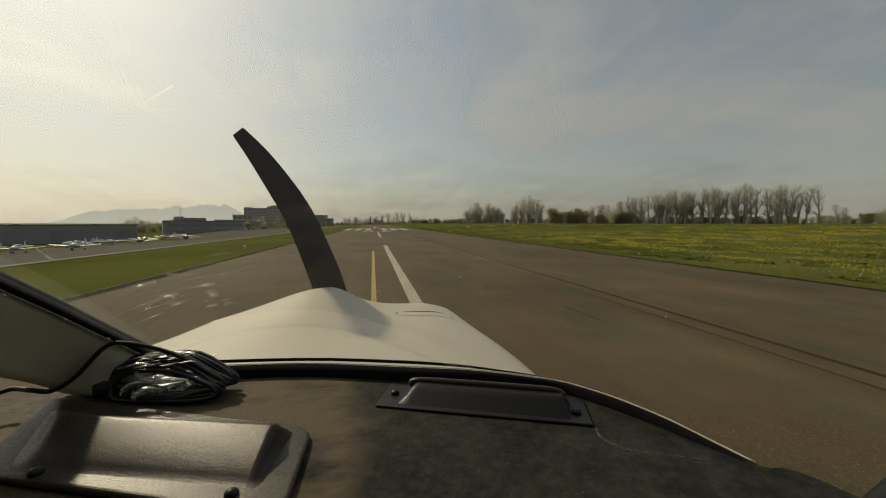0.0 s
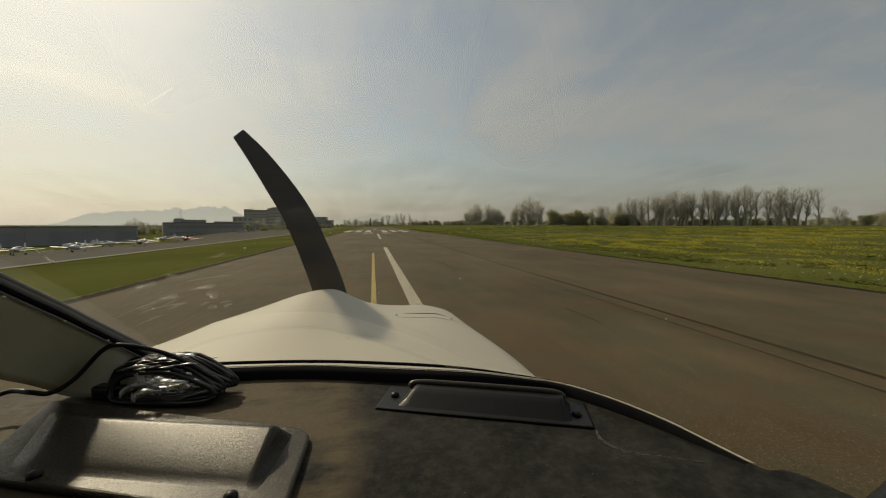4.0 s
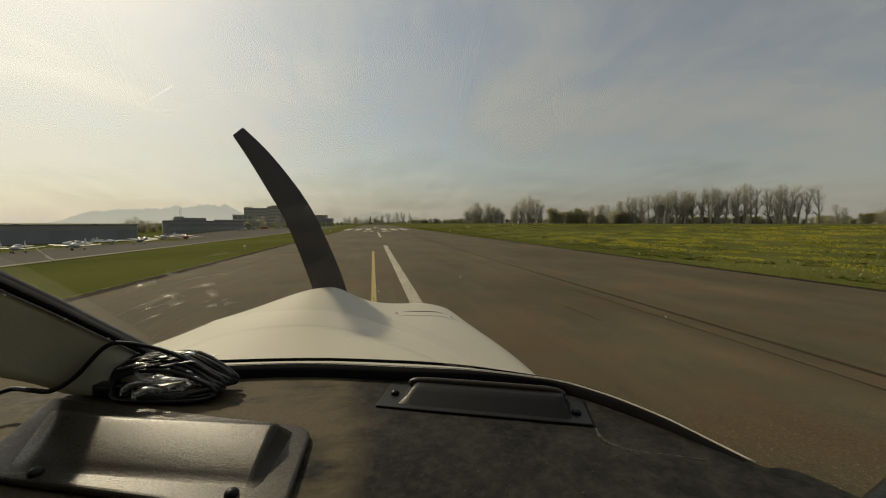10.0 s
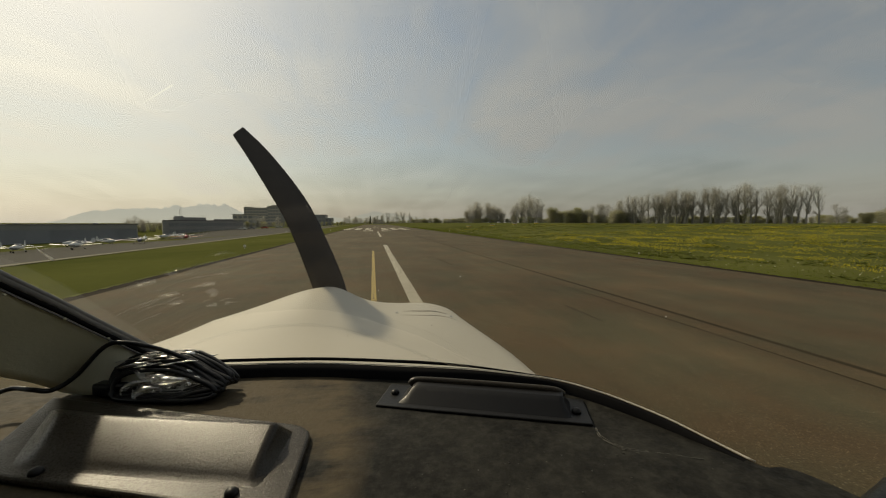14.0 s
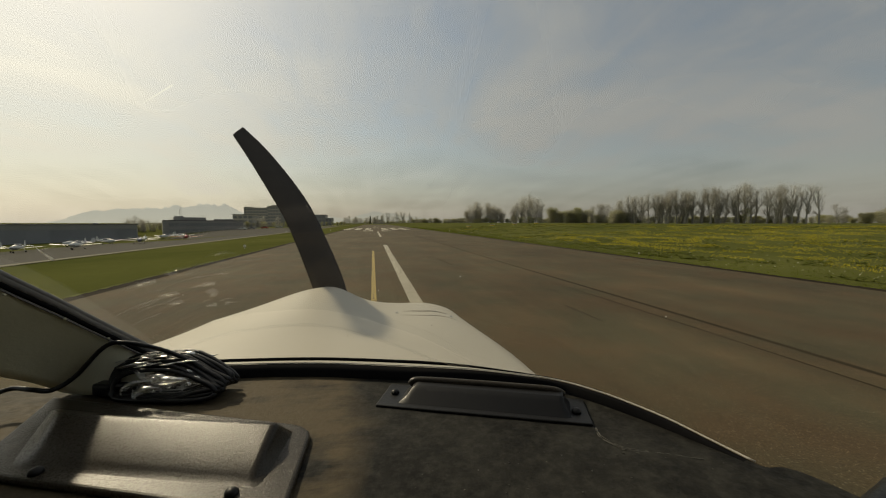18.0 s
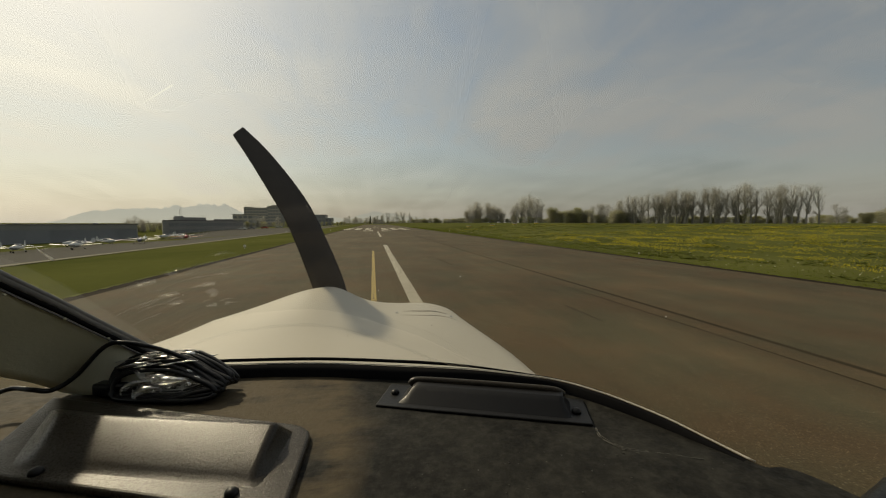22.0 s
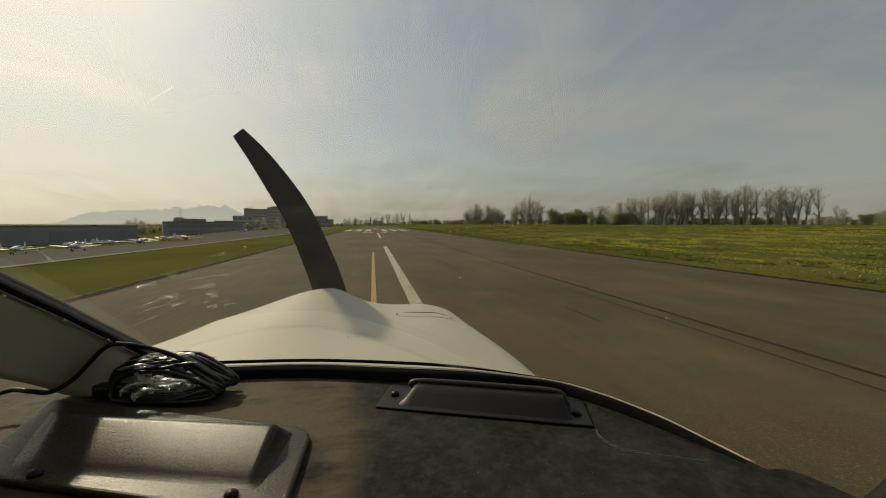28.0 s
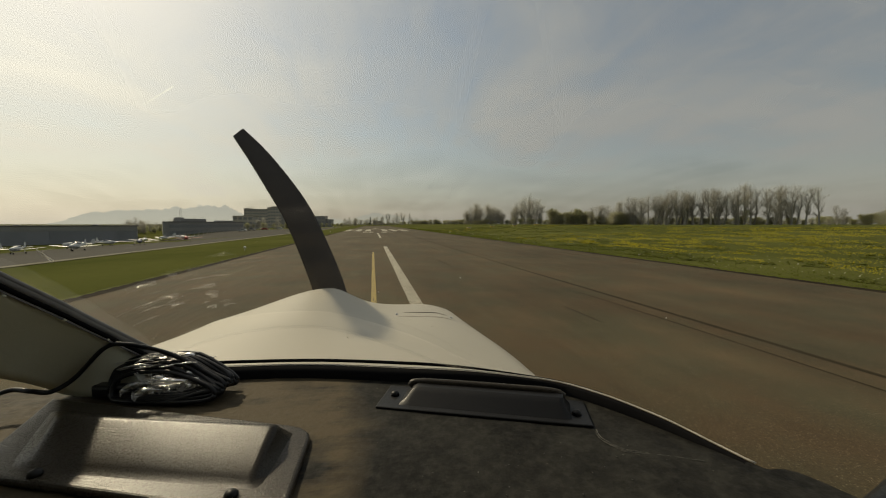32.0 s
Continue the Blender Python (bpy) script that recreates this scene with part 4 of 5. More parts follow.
for i in range(17):
    gv.append([bm.verts.new((-0.032 + 0.080 * i / 16 + rng.gauss(0, 0.0022), 0.003 - 0.02 * j / 10 + rng.gauss(0, 0.0045), 0.036 * (1 - j / 10) + 0.004 + rng.gauss(0, 0.0022))) for j in range(11)])
for a, b in zip(gv, gv[1:]):
    for k in range(10):
        bm.faces.new((a[k], a[k + 1], b[k + 1]))
        bm.faces.new((a[k], b[k + 1], b[k]))
part("plastic_bag", bm, "bag", coil, "crumpled clear plastic bag")
lead = [(-0.497, 0.550, 1.752), (-0.501, 0.583, 1.763), (-0.494, 0.605, 1.772), (-0.480, 0.621, 1.776), (-0.453, 0.616, 1.774), (-0.437, 0.625, 1.768), (-0.418, 0.640, 1.780), (-0.378, 0.638, 1.822), (-0.350, 0.640, 1.826), (-0.30, 0.645, 1.808), (-0.25, 0.632, 1.785), (-0.225, 0.62, 1.762)]
part("lead", tube(bmesh.new(), [(x + 0.305, y - 0.64, z - 1.744) for x, y, z in bend(lead, 7)], 0.0033, 8), "cable", coil, smooth=True)

# pale crease in the vinyl, and marks on the acrylic
rng = random.Random(3)
CREASE = [(0.282, 0.410), (0.277, 0.391), (0.287, 0.368), (0.301, 0.357), (0.330, 0.345), (0.363, 0.329)]
for k, dev in enumerate((0.0, 0.0025, -0.002)):
    path = bend([(x + rng.gauss(0, 0.0012) + dev, y + rng.gauss(0, 0.0012) + dev, 1.7424) for x, y in CREASE[k // 2:6 - k]], 7)
    part("crease", tube(bmesh.new(), [rel((x + rng.gauss(0, 0.0004), y + rng.gauss(0, 0.0004), z)) for x, y, z in path], [rng.uniform(0.0001, 0.0008 if k else 0.0011) for _ in path], 5), "crease", shield, "pale scuffed crease")
for a, b, w in (((-0.3978, 0.5480, 1.9699), (-0.3832, 0.5480, 1.9578), 0.0016), ((-0.3999, 0.5480, 1.9727), (-0.3922, 0.5480, 1.9656), 0.0009)):
    part("scratch", tube(bmesh.new(), [rel(a), rel(b)], [w * 0.4, w], 6), "scuff", pane, "white scratch in the acrylic")

for k in range(22):                       # pale flecks and short scuffs in the vinyl
    x, y, a, w = rng.uniform(0.02, 0.33), rng.uniform(0.27, 0.40), rng.uniform(0, 3.1), rng.uniform(0.0003, 0.0014)
    part("scuff", tube(bmesh.new(), [rel((x + j * w * math.cos(a), y + j * w * math.sin(a), 1.7426)) for j in (-1, 0, 1)], [0.0002, rng.uniform(0.0003, 0.0007), 0.0002], 5), "crease", shield)

# plug and strain relief at the end of the hank
plug = soften(part("plug", boxed(-0.094, -0.062, -0.026, -0.006, 0.002, 0.021, pose(0, 0, 0, 0, 0, -18)), "cable", coil, "black moulded plug"), 0.004, 3)
part("strain_relief", tube(bmesh.new(), [(-0.070, 0.004, 0.016), (-0.050, 0.000, 0.018), (-0.030, -0.006, 0.016)], [0.006, 0.005, 0.0035], 10), "cable", coil, smooth=True)
# folds of clear film behind the hank, half metal to catch the sun
rng = random.Random(17)
for k in range(16):
    a0, span, r = rng.uniform(-0.6, 1.6), rng.uniform(1.0, 2.6), rng.uniform(0.010, 0.024)
    cx, cy, cz, tilt = rng.uniform(-0.020, 0.045), rng.uniform(-0.045, 0.030), rng.uniform(0.012, 0.030), rng.uniform(-0.7, 0.8)
    thick = 0.0052
    pts = []
    for j in range(13):
        th = a0 + span * j / 12
        pts.append((cx + r * 1.2 * math.cos(th), cy + r * 0.7 * math.sin(th) * math.sin(tilt), max(0.004, cz + r * 0.55 * math.sin(th) * math.cos(tilt))))
    part("film_fold", tube(bmesh.new(), pts, [0.0005 + thick * math.sin(math.pi * j / 12) ** 2 for j in range(13)], 7), "film", coil, "bright metallic film fold added for glints", True)
for k in range(26):                       # metal folds added over the loops to glint in the windscreen
    x0, y0 = rng.uniform(-0.040, 0.040), rng.uniform(-0.010, 0.052)
    z0 = 0.050 - 0.25 * max(0.0, y0 - 0.01) + rng.uniform(-0.003, 0.001)
    w, sag, tilt = rng.uniform(0.012, 0.028), rng.uniform(-0.004, 0.006), rng.uniform(0.02, 0.22)
    fat = rng.uniform(0.0025, 0.0055) if y0 > 0.018 else rng.uniform(0.0007, 0.0015)
    pts = [(x0 + w * (j / 6 - 1), y0 + rng.uniform(-0.001, 0.001), z0 + sag * math.sin(math.pi * j / 12) + tilt * w * (j / 6 - 1)) for j in range(13)]
    part("film_fold", tube(bmesh.new(), pts, [0.0003 + fat * math.sin(math.pi * j / 12) ** 2 for j in range(13)], 9), "sheen", coil, "bright metallic film fold added for glints", True)
# flat metal strips added and aimed so the sun glints in the windscreen
face = Vector((-0.165, 0.468, 0.868)).normalized()
along = (Vector((1, 0, 0)) - face * face.x).normalized()
across = face.cross(along)
for x0, y0, z0, w, d in ((-0.010, 0.010, 0.057, 0.010, 0.0050), (0.020, 0.006, 0.058, 0.015, 0.0042), (-0.006, 0.027, 0.055, 0.010, 0.0046), (0.024, 0.024, 0.054, 0.015, 0.0050),
                         (0.020, 0.042, 0.048, 0.017, 0.0042), (-0.006, 0.043, 0.049, 0.008, 0.0034), (-0.030, -0.022, 0.054, 0.014, 0.0060), (-0.004, -0.024, 0.056, 0.004, 0.0036),
                         (-0.036, 0.034, 0.050, 0.022, 0.0014), (-0.040, 0.010, 0.055, 0.026, 0.0014), (-0.030, 0.020, 0.056, 0.016, 0.0010)):
    bm, pr = bmesh.new(), []
    for j in range(9):
        u = j / 4 - 1
        c = Vector((x0, y0, z0)) + along * w * u + across * (0.0012 * math.sin(2 * u + 40 * x0))
        e = across * d * (1 - 0.3 * u * u)
        n2 = face * 0.0004 * u * u
        pr.append((bm.verts.new(c - e - n2), bm.verts.new(c + e - n2)))
    for a, b in zip(pr, pr[1:]):
        bm.faces.new((a[0], b[0], b[1], a[1]))
    part("film_strip", bm, "sheen", coil, "flat metal strip added to glint in the windscreen", True).modifiers.new("sheet", "SOLIDIFY").thickness = 0.0004
# specks of dust on the acrylic
rng = random.Random(23)
for k in range(9):
    az, el, d = radians(rng.uniform(-30, 45)), radians(rng.uniform(-17, -3)), 0.42
    p = (d * math.sin(az) * math.cos(el), d * math.cos(az) * math.cos(el), 2.0 + d * math.sin(el))
    bm = bmesh.new()
    bmesh.ops.create_icosphere(bm, subdivisions=1, radius=rng.uniform(0.0004, 0.0008), matrix=pose(*rel(p)))
    part("dust_speck", bm, "trim", pane)

# ---- trees ----
def limb_mesh(name, segs, mat, sides=4):
    vs, fs = [], []
    for p0, p1, r0, r1 in segs:
        d = (p1 - p0).normalized()
        u = d.orthogonal().normalized()
        w = d.cross(u)
        k = sides if r0 > 0.05 else 3
        base = len(vs)
        for p, r in ((p0, r0), (p1, r1)):
            for i in range(k):
                a = 2 * math.pi * i / k
                vs.append(tuple(p + (u * math.cos(a) + w * math.sin(a)) * r))
        for i in range(k):
            j = (i + 1) % k
            fs.append((base + i, base + j, base + k + j, base + k + i))
    me = bpy.data.meshes.new(name)
    me.from_pydata(vs, [], fs)
    me.materials.append(M[mat])
    return me


def spray_mesh(name, tips, rng, count, length, width, mat, droop=0.0):
    """Fine twigs or leaves set round the branch ends: slender triangles, or broad ones for leaves."""
    vs, fs = [], []
    for p, d in tips:
        for _ in range(count):
            q = p + Vector((rng.gauss(0, 1), rng.gauss(0, 1), rng.gauss(0, 1))) * length * 0.35
            e = (d * 0.9 + Vector((rng.gauss(0, .7), rng.gauss(0, .7), rng.gauss(0, .6) - droop))).normalized() * length * rng.uniform(0.5, 1.2)
            s = e.cross(Vector((rng.gauss(0, 1), rng.gauss(0, 1), rng.gauss(0, 1)))).normalized() * width * rng.uniform(0.6, 1.3)
            b = len(vs)
            vs += [tuple(q - s), tuple(q + s), tuple(q + e)]
            fs.append((b, b + 1, b + 2))
    me = bpy.data.meshes.new(name)
    me.from_pydata(vs, [], fs)
    me.materials.append(M[mat])
    return me


def grow(rng, height, bare, spread, levels=4, trunks=1, lean=0.0, stout=1.0):
    """Trunk and limb segments and the branch ends of one tree."""
    trunk, limbs, tips = [], [], []

    def branch(p, d, length, r, level):
        n = 3
        for i in range(n):
            d2 = (d + Vector((rng.gauss(0, .13), rng.gauss(0, .13), rng.gauss(0.03, .09)))).normalized()
            q = p + d2 * length / n
            r2 = r * 0.78
            limbs.append((p, q, r, r2))
            if level < levels:
                for _ in range(rng.choice((1, 2)) if level > 1 else 2):
                    side = Vector((rng.gauss(0, 1), rng.gauss(0, 1), rng.gauss(0.25, .5)))
                    side = (d2 * 0.75 + side.normalized() * 0.75).normalized()
                    branch(p.lerp(q, rng.uniform(0.3, 1.0)), side, length * rng.uniform(0.42, 0.62), r2 * 0.66, level + 1)
            else:
                tips.append((q, d2))
            p, d, r = q, d2, r2
        tips.append((p, d))

    for t in range(trunks):
        p, d = Vector((rng.uniform(-.3, .3) * (trunks > 1), rng.uniform(-.3, .3) * (trunks > 1), -0.3)), Vector((rng.gauss(0, lean), rng.gauss(0, lean), 1)).normalized()
        n, r = 9, height * 0.0135 * stout
        step = height * rng.uniform(0.86, 1.0) / n * (0.8 if trunks > 1 else 1)
        for i in range(n):
            d = (d + Vector((rng.gauss(0, .05), rng.gauss(0, .05), 0.03))).normalized()
            q = p + d * step
            r2 = r * (0.80 if i > 2 else 0.9)
            trunk.append((p, q, r, r2))
            h = (i + 1) / n
            if h > bare:
                for _ in range(3):
                    a = rng.uniform(0, 2 * math.pi)
                    rise = 0.95 + 0.8 * h
                    b = Vector((math.cos(a), math.sin(a), rise)).normalized()
                    width = spread * height * (math.sin(math.pi * (0.18 + 0.74 * (h - bare) / (1.001 - bare))) * 0.7 + 0.3)
                    branch(p.lerp(q, rng.uniform(0.2, 1)), b, width * rng.uniform(0.75, 1.15), r2 * 0.72, 2)
            p, r = q, r2
        tips.append((p, d))
    return trunk, limbs, tips


def tree(name, label, category, seed, height, bare, spread, mat, count, length, width, trunks=1, lean=0.0, levels=4, leaf=None, stout=1.0, group=""):
    rng = random.Random(seed)
    trunk, limbs, tips = grow(rng, height, bare, spread, levels, trunks, lean, stout)
    ob = thing(name, label, category, group=group)
    for k in range(trunks):
        link("trunk", limb_mesh("trunk", trunk[9 * k:9 * k + 9], "bark", 7), "bark", ob)
    link("limbs", limb_mesh("limbs", limbs, "bark"), "bark", ob)
    link("crown", spray_mesh("crown", tips, rng, count, length, width, mat), mat, ob)
    if leaf:
        link("foliage", spray_mesh("foliage", tips, rng, leaf, 0.28, 0.09, "leaf"), "leaf", ob, "sparse yellow-green young leaves")
    return ob


def put(proto, x, y, scale=1.0, turn=None, up=1.0, broad=1.0):
    ob = copy_thing(proto, pose(x, y, ground_at(x, y) - 0.05, 0, 0, rng.uniform(0, 360) if turn is None else turn))
    ob.matrix_basis = ob.matrix_basis @ Matrix.Diagonal((scale * broad, scale * broad, scale * up, 1))
    return ob


tall = [tree("bare_tree", "tall leafless grey-brown tree in the hedgerow", "tree", s, 14.5, 0.30, 0.26, "twig", 2, 1.3, 0.020, trunks=tr, lean=0.07, stout=1.8, levels=3, group="trees beyond the meadow") for s, tr in ((21, 1), (22, 2), (23, 1), (24, 1))]
wide = [tree("bare_tree", "broad leafless tree with a fine twiggy crown", "tree", s, 12.5, 0.08, 0.36, "twig", 3, 1.2, 0.022, trunks=tr, lean=0.08, stout=1.7, levels=3, group="trees beyond the meadow") for s, tr in ((31, 1), (32, 2), (33, 1))]
green = [tree("budding_tree", "round tree with thin yellow-green spring leaves", "tree", s, 12, 0.12, 0.34, "twig", 5, 0.8, 0.0065, leaf=2, group="trees beyond the meadow") for s in (41, 42)]
shrub = [tree("bush", "low dense bush of olive-brown twigs", "bush", s, 6.5, 0.05, 0.38, "bush", 6, 0.8, 0.009, trunks=3, lean=0.16, levels=3, group="bushes beyond the meadow", leaf=lf) for s, lf in ((51, 1), (52, None), (53, 2))]


def conifer(seed):
    rng = random.Random(seed)
    ob = thing("conifer", "dark narrow evergreen conifer", "tree")
    trunk = [(Vector((0, 0, -0.3 + i)), Vector((0, 0, 0.7 + i)), 0.2 * (1 - i / 11), 0.2 * (1 - (i + 1) / 11)) for i in range(10)]
    tips = []
    for i in range(170):
        h = rng.uniform(0.06, 0.99)
        a, w = rng.uniform(0, 6.28), (1 - h) * 2.3 * rng.uniform(0.4, 1.05)
        for f in (0.4, 0.7, 1.0):
            tips.append((Vector((math.cos(a) * w * f, math.sin(a) * w * f, h * 10.3 - 0.25 * w * f)), Vector((math.cos(a), math.sin(a), -0.3))))
    link("trunk", limb_mesh("trunk", trunk, "bark", 7), "bark", ob)
    link("crown", spray_mesh("crown", tips, rng, 7, 0.55, 0.07, "needle", 0.3), "needle", ob)
    return ob


fir = conifer(61)
protos = tall + wide + green + shrub + [fir]
rng = random.Random(5)

# trees beyond the far end of the runway
for i in range(46):
    u = i / 45
    put(rng.choice(wide + shrub), -48 + 118 * u, 545 + rng.uniform(-25, 40), rng.uniform(0.5, 0.85), broad=rng.uniform(1.1, 1.7))
for x, y, k, kind in ((-3, 480, 1.0, fir), (6, 500, 0.9, wide[0]), (12, 490, 1.0, tall[1]), (18, 480, 1.0, tall[0]), (21, 482, 1.05, tall[3]), (30, 470, 1.15, wide[2]), (37, 476, 1.2, tall[1]), (46, 480, 0.95, tall[2]), (-22, 500, 0.9, wide[1]), (-30, 500, 0.9, wide[0])):
    put(kind, x, y, k)
for i in range(40):                       # low hedge between the runway's end and the first copse
    put(rng.choice(shrub), 46 + 1.75 * i, 420 - 1.2 * i + rng.uniform(-10, 10), rng.uniform(0.5, 0.9), broad=rng.uniform(1.2, 2.0))
for i in range(15):                       # first copse, domed
    u = i / 14
    put(rng.choice(wide), 83 + 36 * u, 328 + rng.uniform(-8, 8), (0.72 + 0.72 * math.sin(math.pi * (0.06 + 0.88 * u)) ** 0.8) * rng.uniform(0.92, 1.1), broad=1.15)
for i in range(9):
    put(rng.choice(shrub), 84 + 5.0 * i, 320 + rng.uniform(-4, 4), rng.uniform(0.45, 0.75), broad=1.4)
for i in range(12):                       # taller trees beside it, domed too
    u = i / 11
    put(rng.choice(wide + wide + tall), 112 + 27 * u, 292 + rng.uniform(-6, 6), (1.05 + 0.62 * math.sin(math.pi * smoothstep(0.1, 1.15, u))) * rng.uniform(0.92, 1.06), broad=1.1)
for i in range(7):
    put(rng.choice(shrub), 112 + 4.0 * i, 284 + rng.uniform(-3, 3), rng.uniform(0.7, 1.0))
for i in range(14):                       # dense olive bushes and one dark evergreen
    put(rng.choice(shrub), 130 + 1.9 * i, 246 + rng.uniform(-4, 5), rng.uniform(1.25, 1.6))
put(shrub[0], 127, 250, 1.9), put(shrub[2], 143, 243, 1.8), put(green[1], 147, 246, 0.8)
put(wide[1], 150, 226, 1.15), put(wide[2], 156, 229, 0.95), put(wide[0], 145, 230, 0.9)
for i in range(9):
    put(rng.choice(shrub), 144 + 2.0 * i, 228 + rng.uniform(-3, 3), rng.uniform(0.7, 1.05))
for i in range(8):
    put(rng.choice(shrub), 135 + 1.7 * i, 192 + rng.uniform(-3, 3), rng.uniform(1.0, 1.35))
for i in range(48):                       # long row of tall bare trees along the far side of the meadow
    u = i / 47
    put(rng.choice(tall + wide[:1]), 141 + 49 * u + rng.uniform(-1.5, 1.5), 194 - 64 * u + rng.uniform(-4, 6), (1.0 + 0.24 * smoothstep(0, 0.3, u) - 0.12 * smoothstep(0.5, 1.0, u)) * rng.uniform(0.9, 1.08))
for i in range(30):                       # brush under the row
    u = i / 29
    put(rng.choice(shrub), 140 + 52 * u + rng.uniform(-3, 3), 200 - 64 * u + rng.uniform(-3, 5), rng.uniform(0.35, 0.75), broad=rng.uniform(1.1, 1.6))
put(green[0], 173, 147, 0.55), put(wide[0], 179, 115, 0.62), put(wide[2], 183, 116, 0.5)
for i in range(46):                       # low bushes after the row, and on behind the camera
    put(rng.choice(shrub), 176 + rng.uniform(-8, 30), 112 - 3.0 * i, rng.uniform(0.5, 0.95), broad=rng.uniform(1.2, 1.9))
for x, y, k, kind in ((176, 62, 1.2, wide[0]), (171, 47, 1.25, tall[1]), (178, 40, 1.2, tall[3]), (168, 26, 1.0, green[0]), (170, 12, 1.0, green[1]), (166, -40, 1.3, green[1])):
    put(kind, x, y, k)
for i in range(30):                       # tall trees passed before
    put(rng.choice(tall), 150 + rng.uniform(-8, 14), -75 - 5.2 * i, rng.uniform(1.0, 1.35))
for i in range(22):                       # woods round the farm at the near end
    put(rng.choice(wide + tall + shrub), 98 + rng.uniform(-14, 40), -430 + 9 * i, rng.uniform(0.8, 1.2))
for i in range(16):                       # trees between the hangar and the terminal, and of the town behind
    put(rng.choice(wide + shrub + [fir]), -102 - 3.2 * i, 232 + rng.uniform(0, 20) + 1.5 * i, rng.uniform(0.35, 0.62))
for i in range(14):
    put(rng.choice(wide + shrub), -122 + 1.6 * i, 214 + rng.uniform(-4, 10), rng.uniform(0.4, 0.62), broad=1.2)
for i in range(16):                       # trees before the tall block and the offices
    put(rng.choice(shrub + shrub + [fir] + wide), -98 + 3.1 * i, 318 + rng.uniform(-8, 10), rng.uniform(0.6, 0.95))
for i in range(14):
    put(rng.choice(shrub), -86 + 4.5 * i, 352 + rng.uniform(-6, 6), rng.uniform(0.45, 0.7))
for i in range(70):                       # far woods that close the meadow
    az, far = radians(26 + 0.6 * i), 330 + rng.uniform(-14, 14)
    put(rng.choice(shrub), far * math.sin(az), far * math.cos(az), rng.uniform(0.5, 0.9), broad=rng.uniform(1.3, 2.2))
for ob in protos:                         # the patterns themselves stand in the far woods
    ob.matrix_basis = pose(rng.uniform(190, 260), 330 + rng.uniform(-15, 60), 1.45, 0, 0, rng.uniform(0, 360))

# ---- meadow growth ----
rng = random.Random(8)


def scatter(name, count, where, shape, mat, label, category):
    vs, fs = [], []
    for _ in range(count):
        x, y = where()
        shape(vs, fs, x, y, ground_at(x, y) - 0.03)
    me = bpy.data.meshes.new(name)
    me.from_pydata(vs, [], fs)
    return tagged(link(name, me, mat), label, category, kind="stuff")


def tuft(vs, fs, x, y, z):
    k = 0.6 + 0.012 * abs(y)
    for _ in range(3):
        a, h, w = rng.uniform(0, 6.28), rng.uniform(0.03, 0.10) * min(k, 1.6), rng.uniform(0.006, 0.014) * k * 1.5
        dx, dy = math.cos(a) * w, math.sin(a) * w
        b = len(vs)
        ox, oy = rng.gauss(0, 0.05), rng.gauss(0, 0.05)
        vs += [(x + ox - dx, y + oy - dy, z), (x + ox + dx, y + oy + dy, z), (x + ox + rng.gauss(0, .05), y + oy + rng.gauss(0, .05), z + h)]
        fs.append((b, b + 1, b + 2))


def blossom(vs, fs, x, y, z):
    r, h = rng.uniform(0.012, 0.022) * (1.15 + y / 90), rng.uniform(0.09, 0.18)
    b = len(vs)
    tx, ty = rng.uniform(-.5, .3), rng.uniform(-.9, 0)
    for k in range(6):
        a = k * math.pi / 3
        c, s = r * math.cos(a), r * math.sin(a)
        vs.append((x + c, y + s, z + h + c * tx + s * ty))
    vs.append((x, y, z + h + 0.012))
    fs += [(b + k, b + (k + 1) % 6, b + 6) for k in range(6)]


def side_right():
    y = 4 + 110 * rng.random() ** 1.6
    return 15.0 + 5 * rng.random() ** 2.2, y * 1.5


def patchy(x, y):
    return noise.noise((x * 0.055, y * 0.022, 2.0)) + 0.5 * noise.noise((x * 0.3, y * 0.2, 5.0))


def flowers_where():
    while True:
        x, y = 18.6 + 58 * rng.random() ** 1.1, 2 + 110 * rng.random() ** 1.15
        if patchy(x, y) > -0.12 + 0.4 * rng.random() and noise.noise((x * 0.55, y * 0.3, 7.0)) > 0.02 and rng.random() < (32 / max(y, 32)) ** 2.4:
            return x, y


scatter("grass_tufts", 9000, side_right, tuft, "blade", "short rough grass along the runway edge", "grass")
def meadow_where():
    while True:
        x, y = 16.5 + 48 * rng.random() ** 1.5, 6 + 120 * rng.random() ** 1.4
        if noise.noise((x * 0.35, y * 0.18, 11.0)) > 0.05:
            return x, y


def clump(vs, fs, x, y, z):
    """A broad-leaved clump of dandelion and dock leaves."""
    n, r = 7, rng.uniform(0.10, 0.22) * (1 + 0.008 * y)
    for k in range(n):
        a, h = rng.uniform(0, 6.28), rng.uniform(0.03, 0.11)
        c, s = math.cos(a), math.sin(a)
        b = len(vs)
        vs += [(x, y, z), (x + r * .6 * c - r * .2 * s, y + r * .6 * s + r * .2 * c, z + h), (x + r * c, y + r * s, z + h * .7), (x + r * .6 * c + r * .2 * s, y + r * .6 * s - r * .2 * c, z + h)]
        fs.append((b, b + 1, b + 2, b + 3))


scatter("leaf_clumps", 3800, meadow_where, clump, "clump", "low clumps of broad green leaves in the meadow", "meadow plants")
scatter("dandelions", 32000, flowers_where, blossom, "flower", "patches of yellow dandelions in the meadow", "wild flowers")
scatter("daisies", 600, lambda: (15.9 + 20 * rng.random() ** 1.4, 3 + 70 * rng.random() ** 1.3), blossom, "daisy", "white daisies along the runway edge", "wild flowers")
# ragged dry turf along the asphalt
bm = bmesh.new()
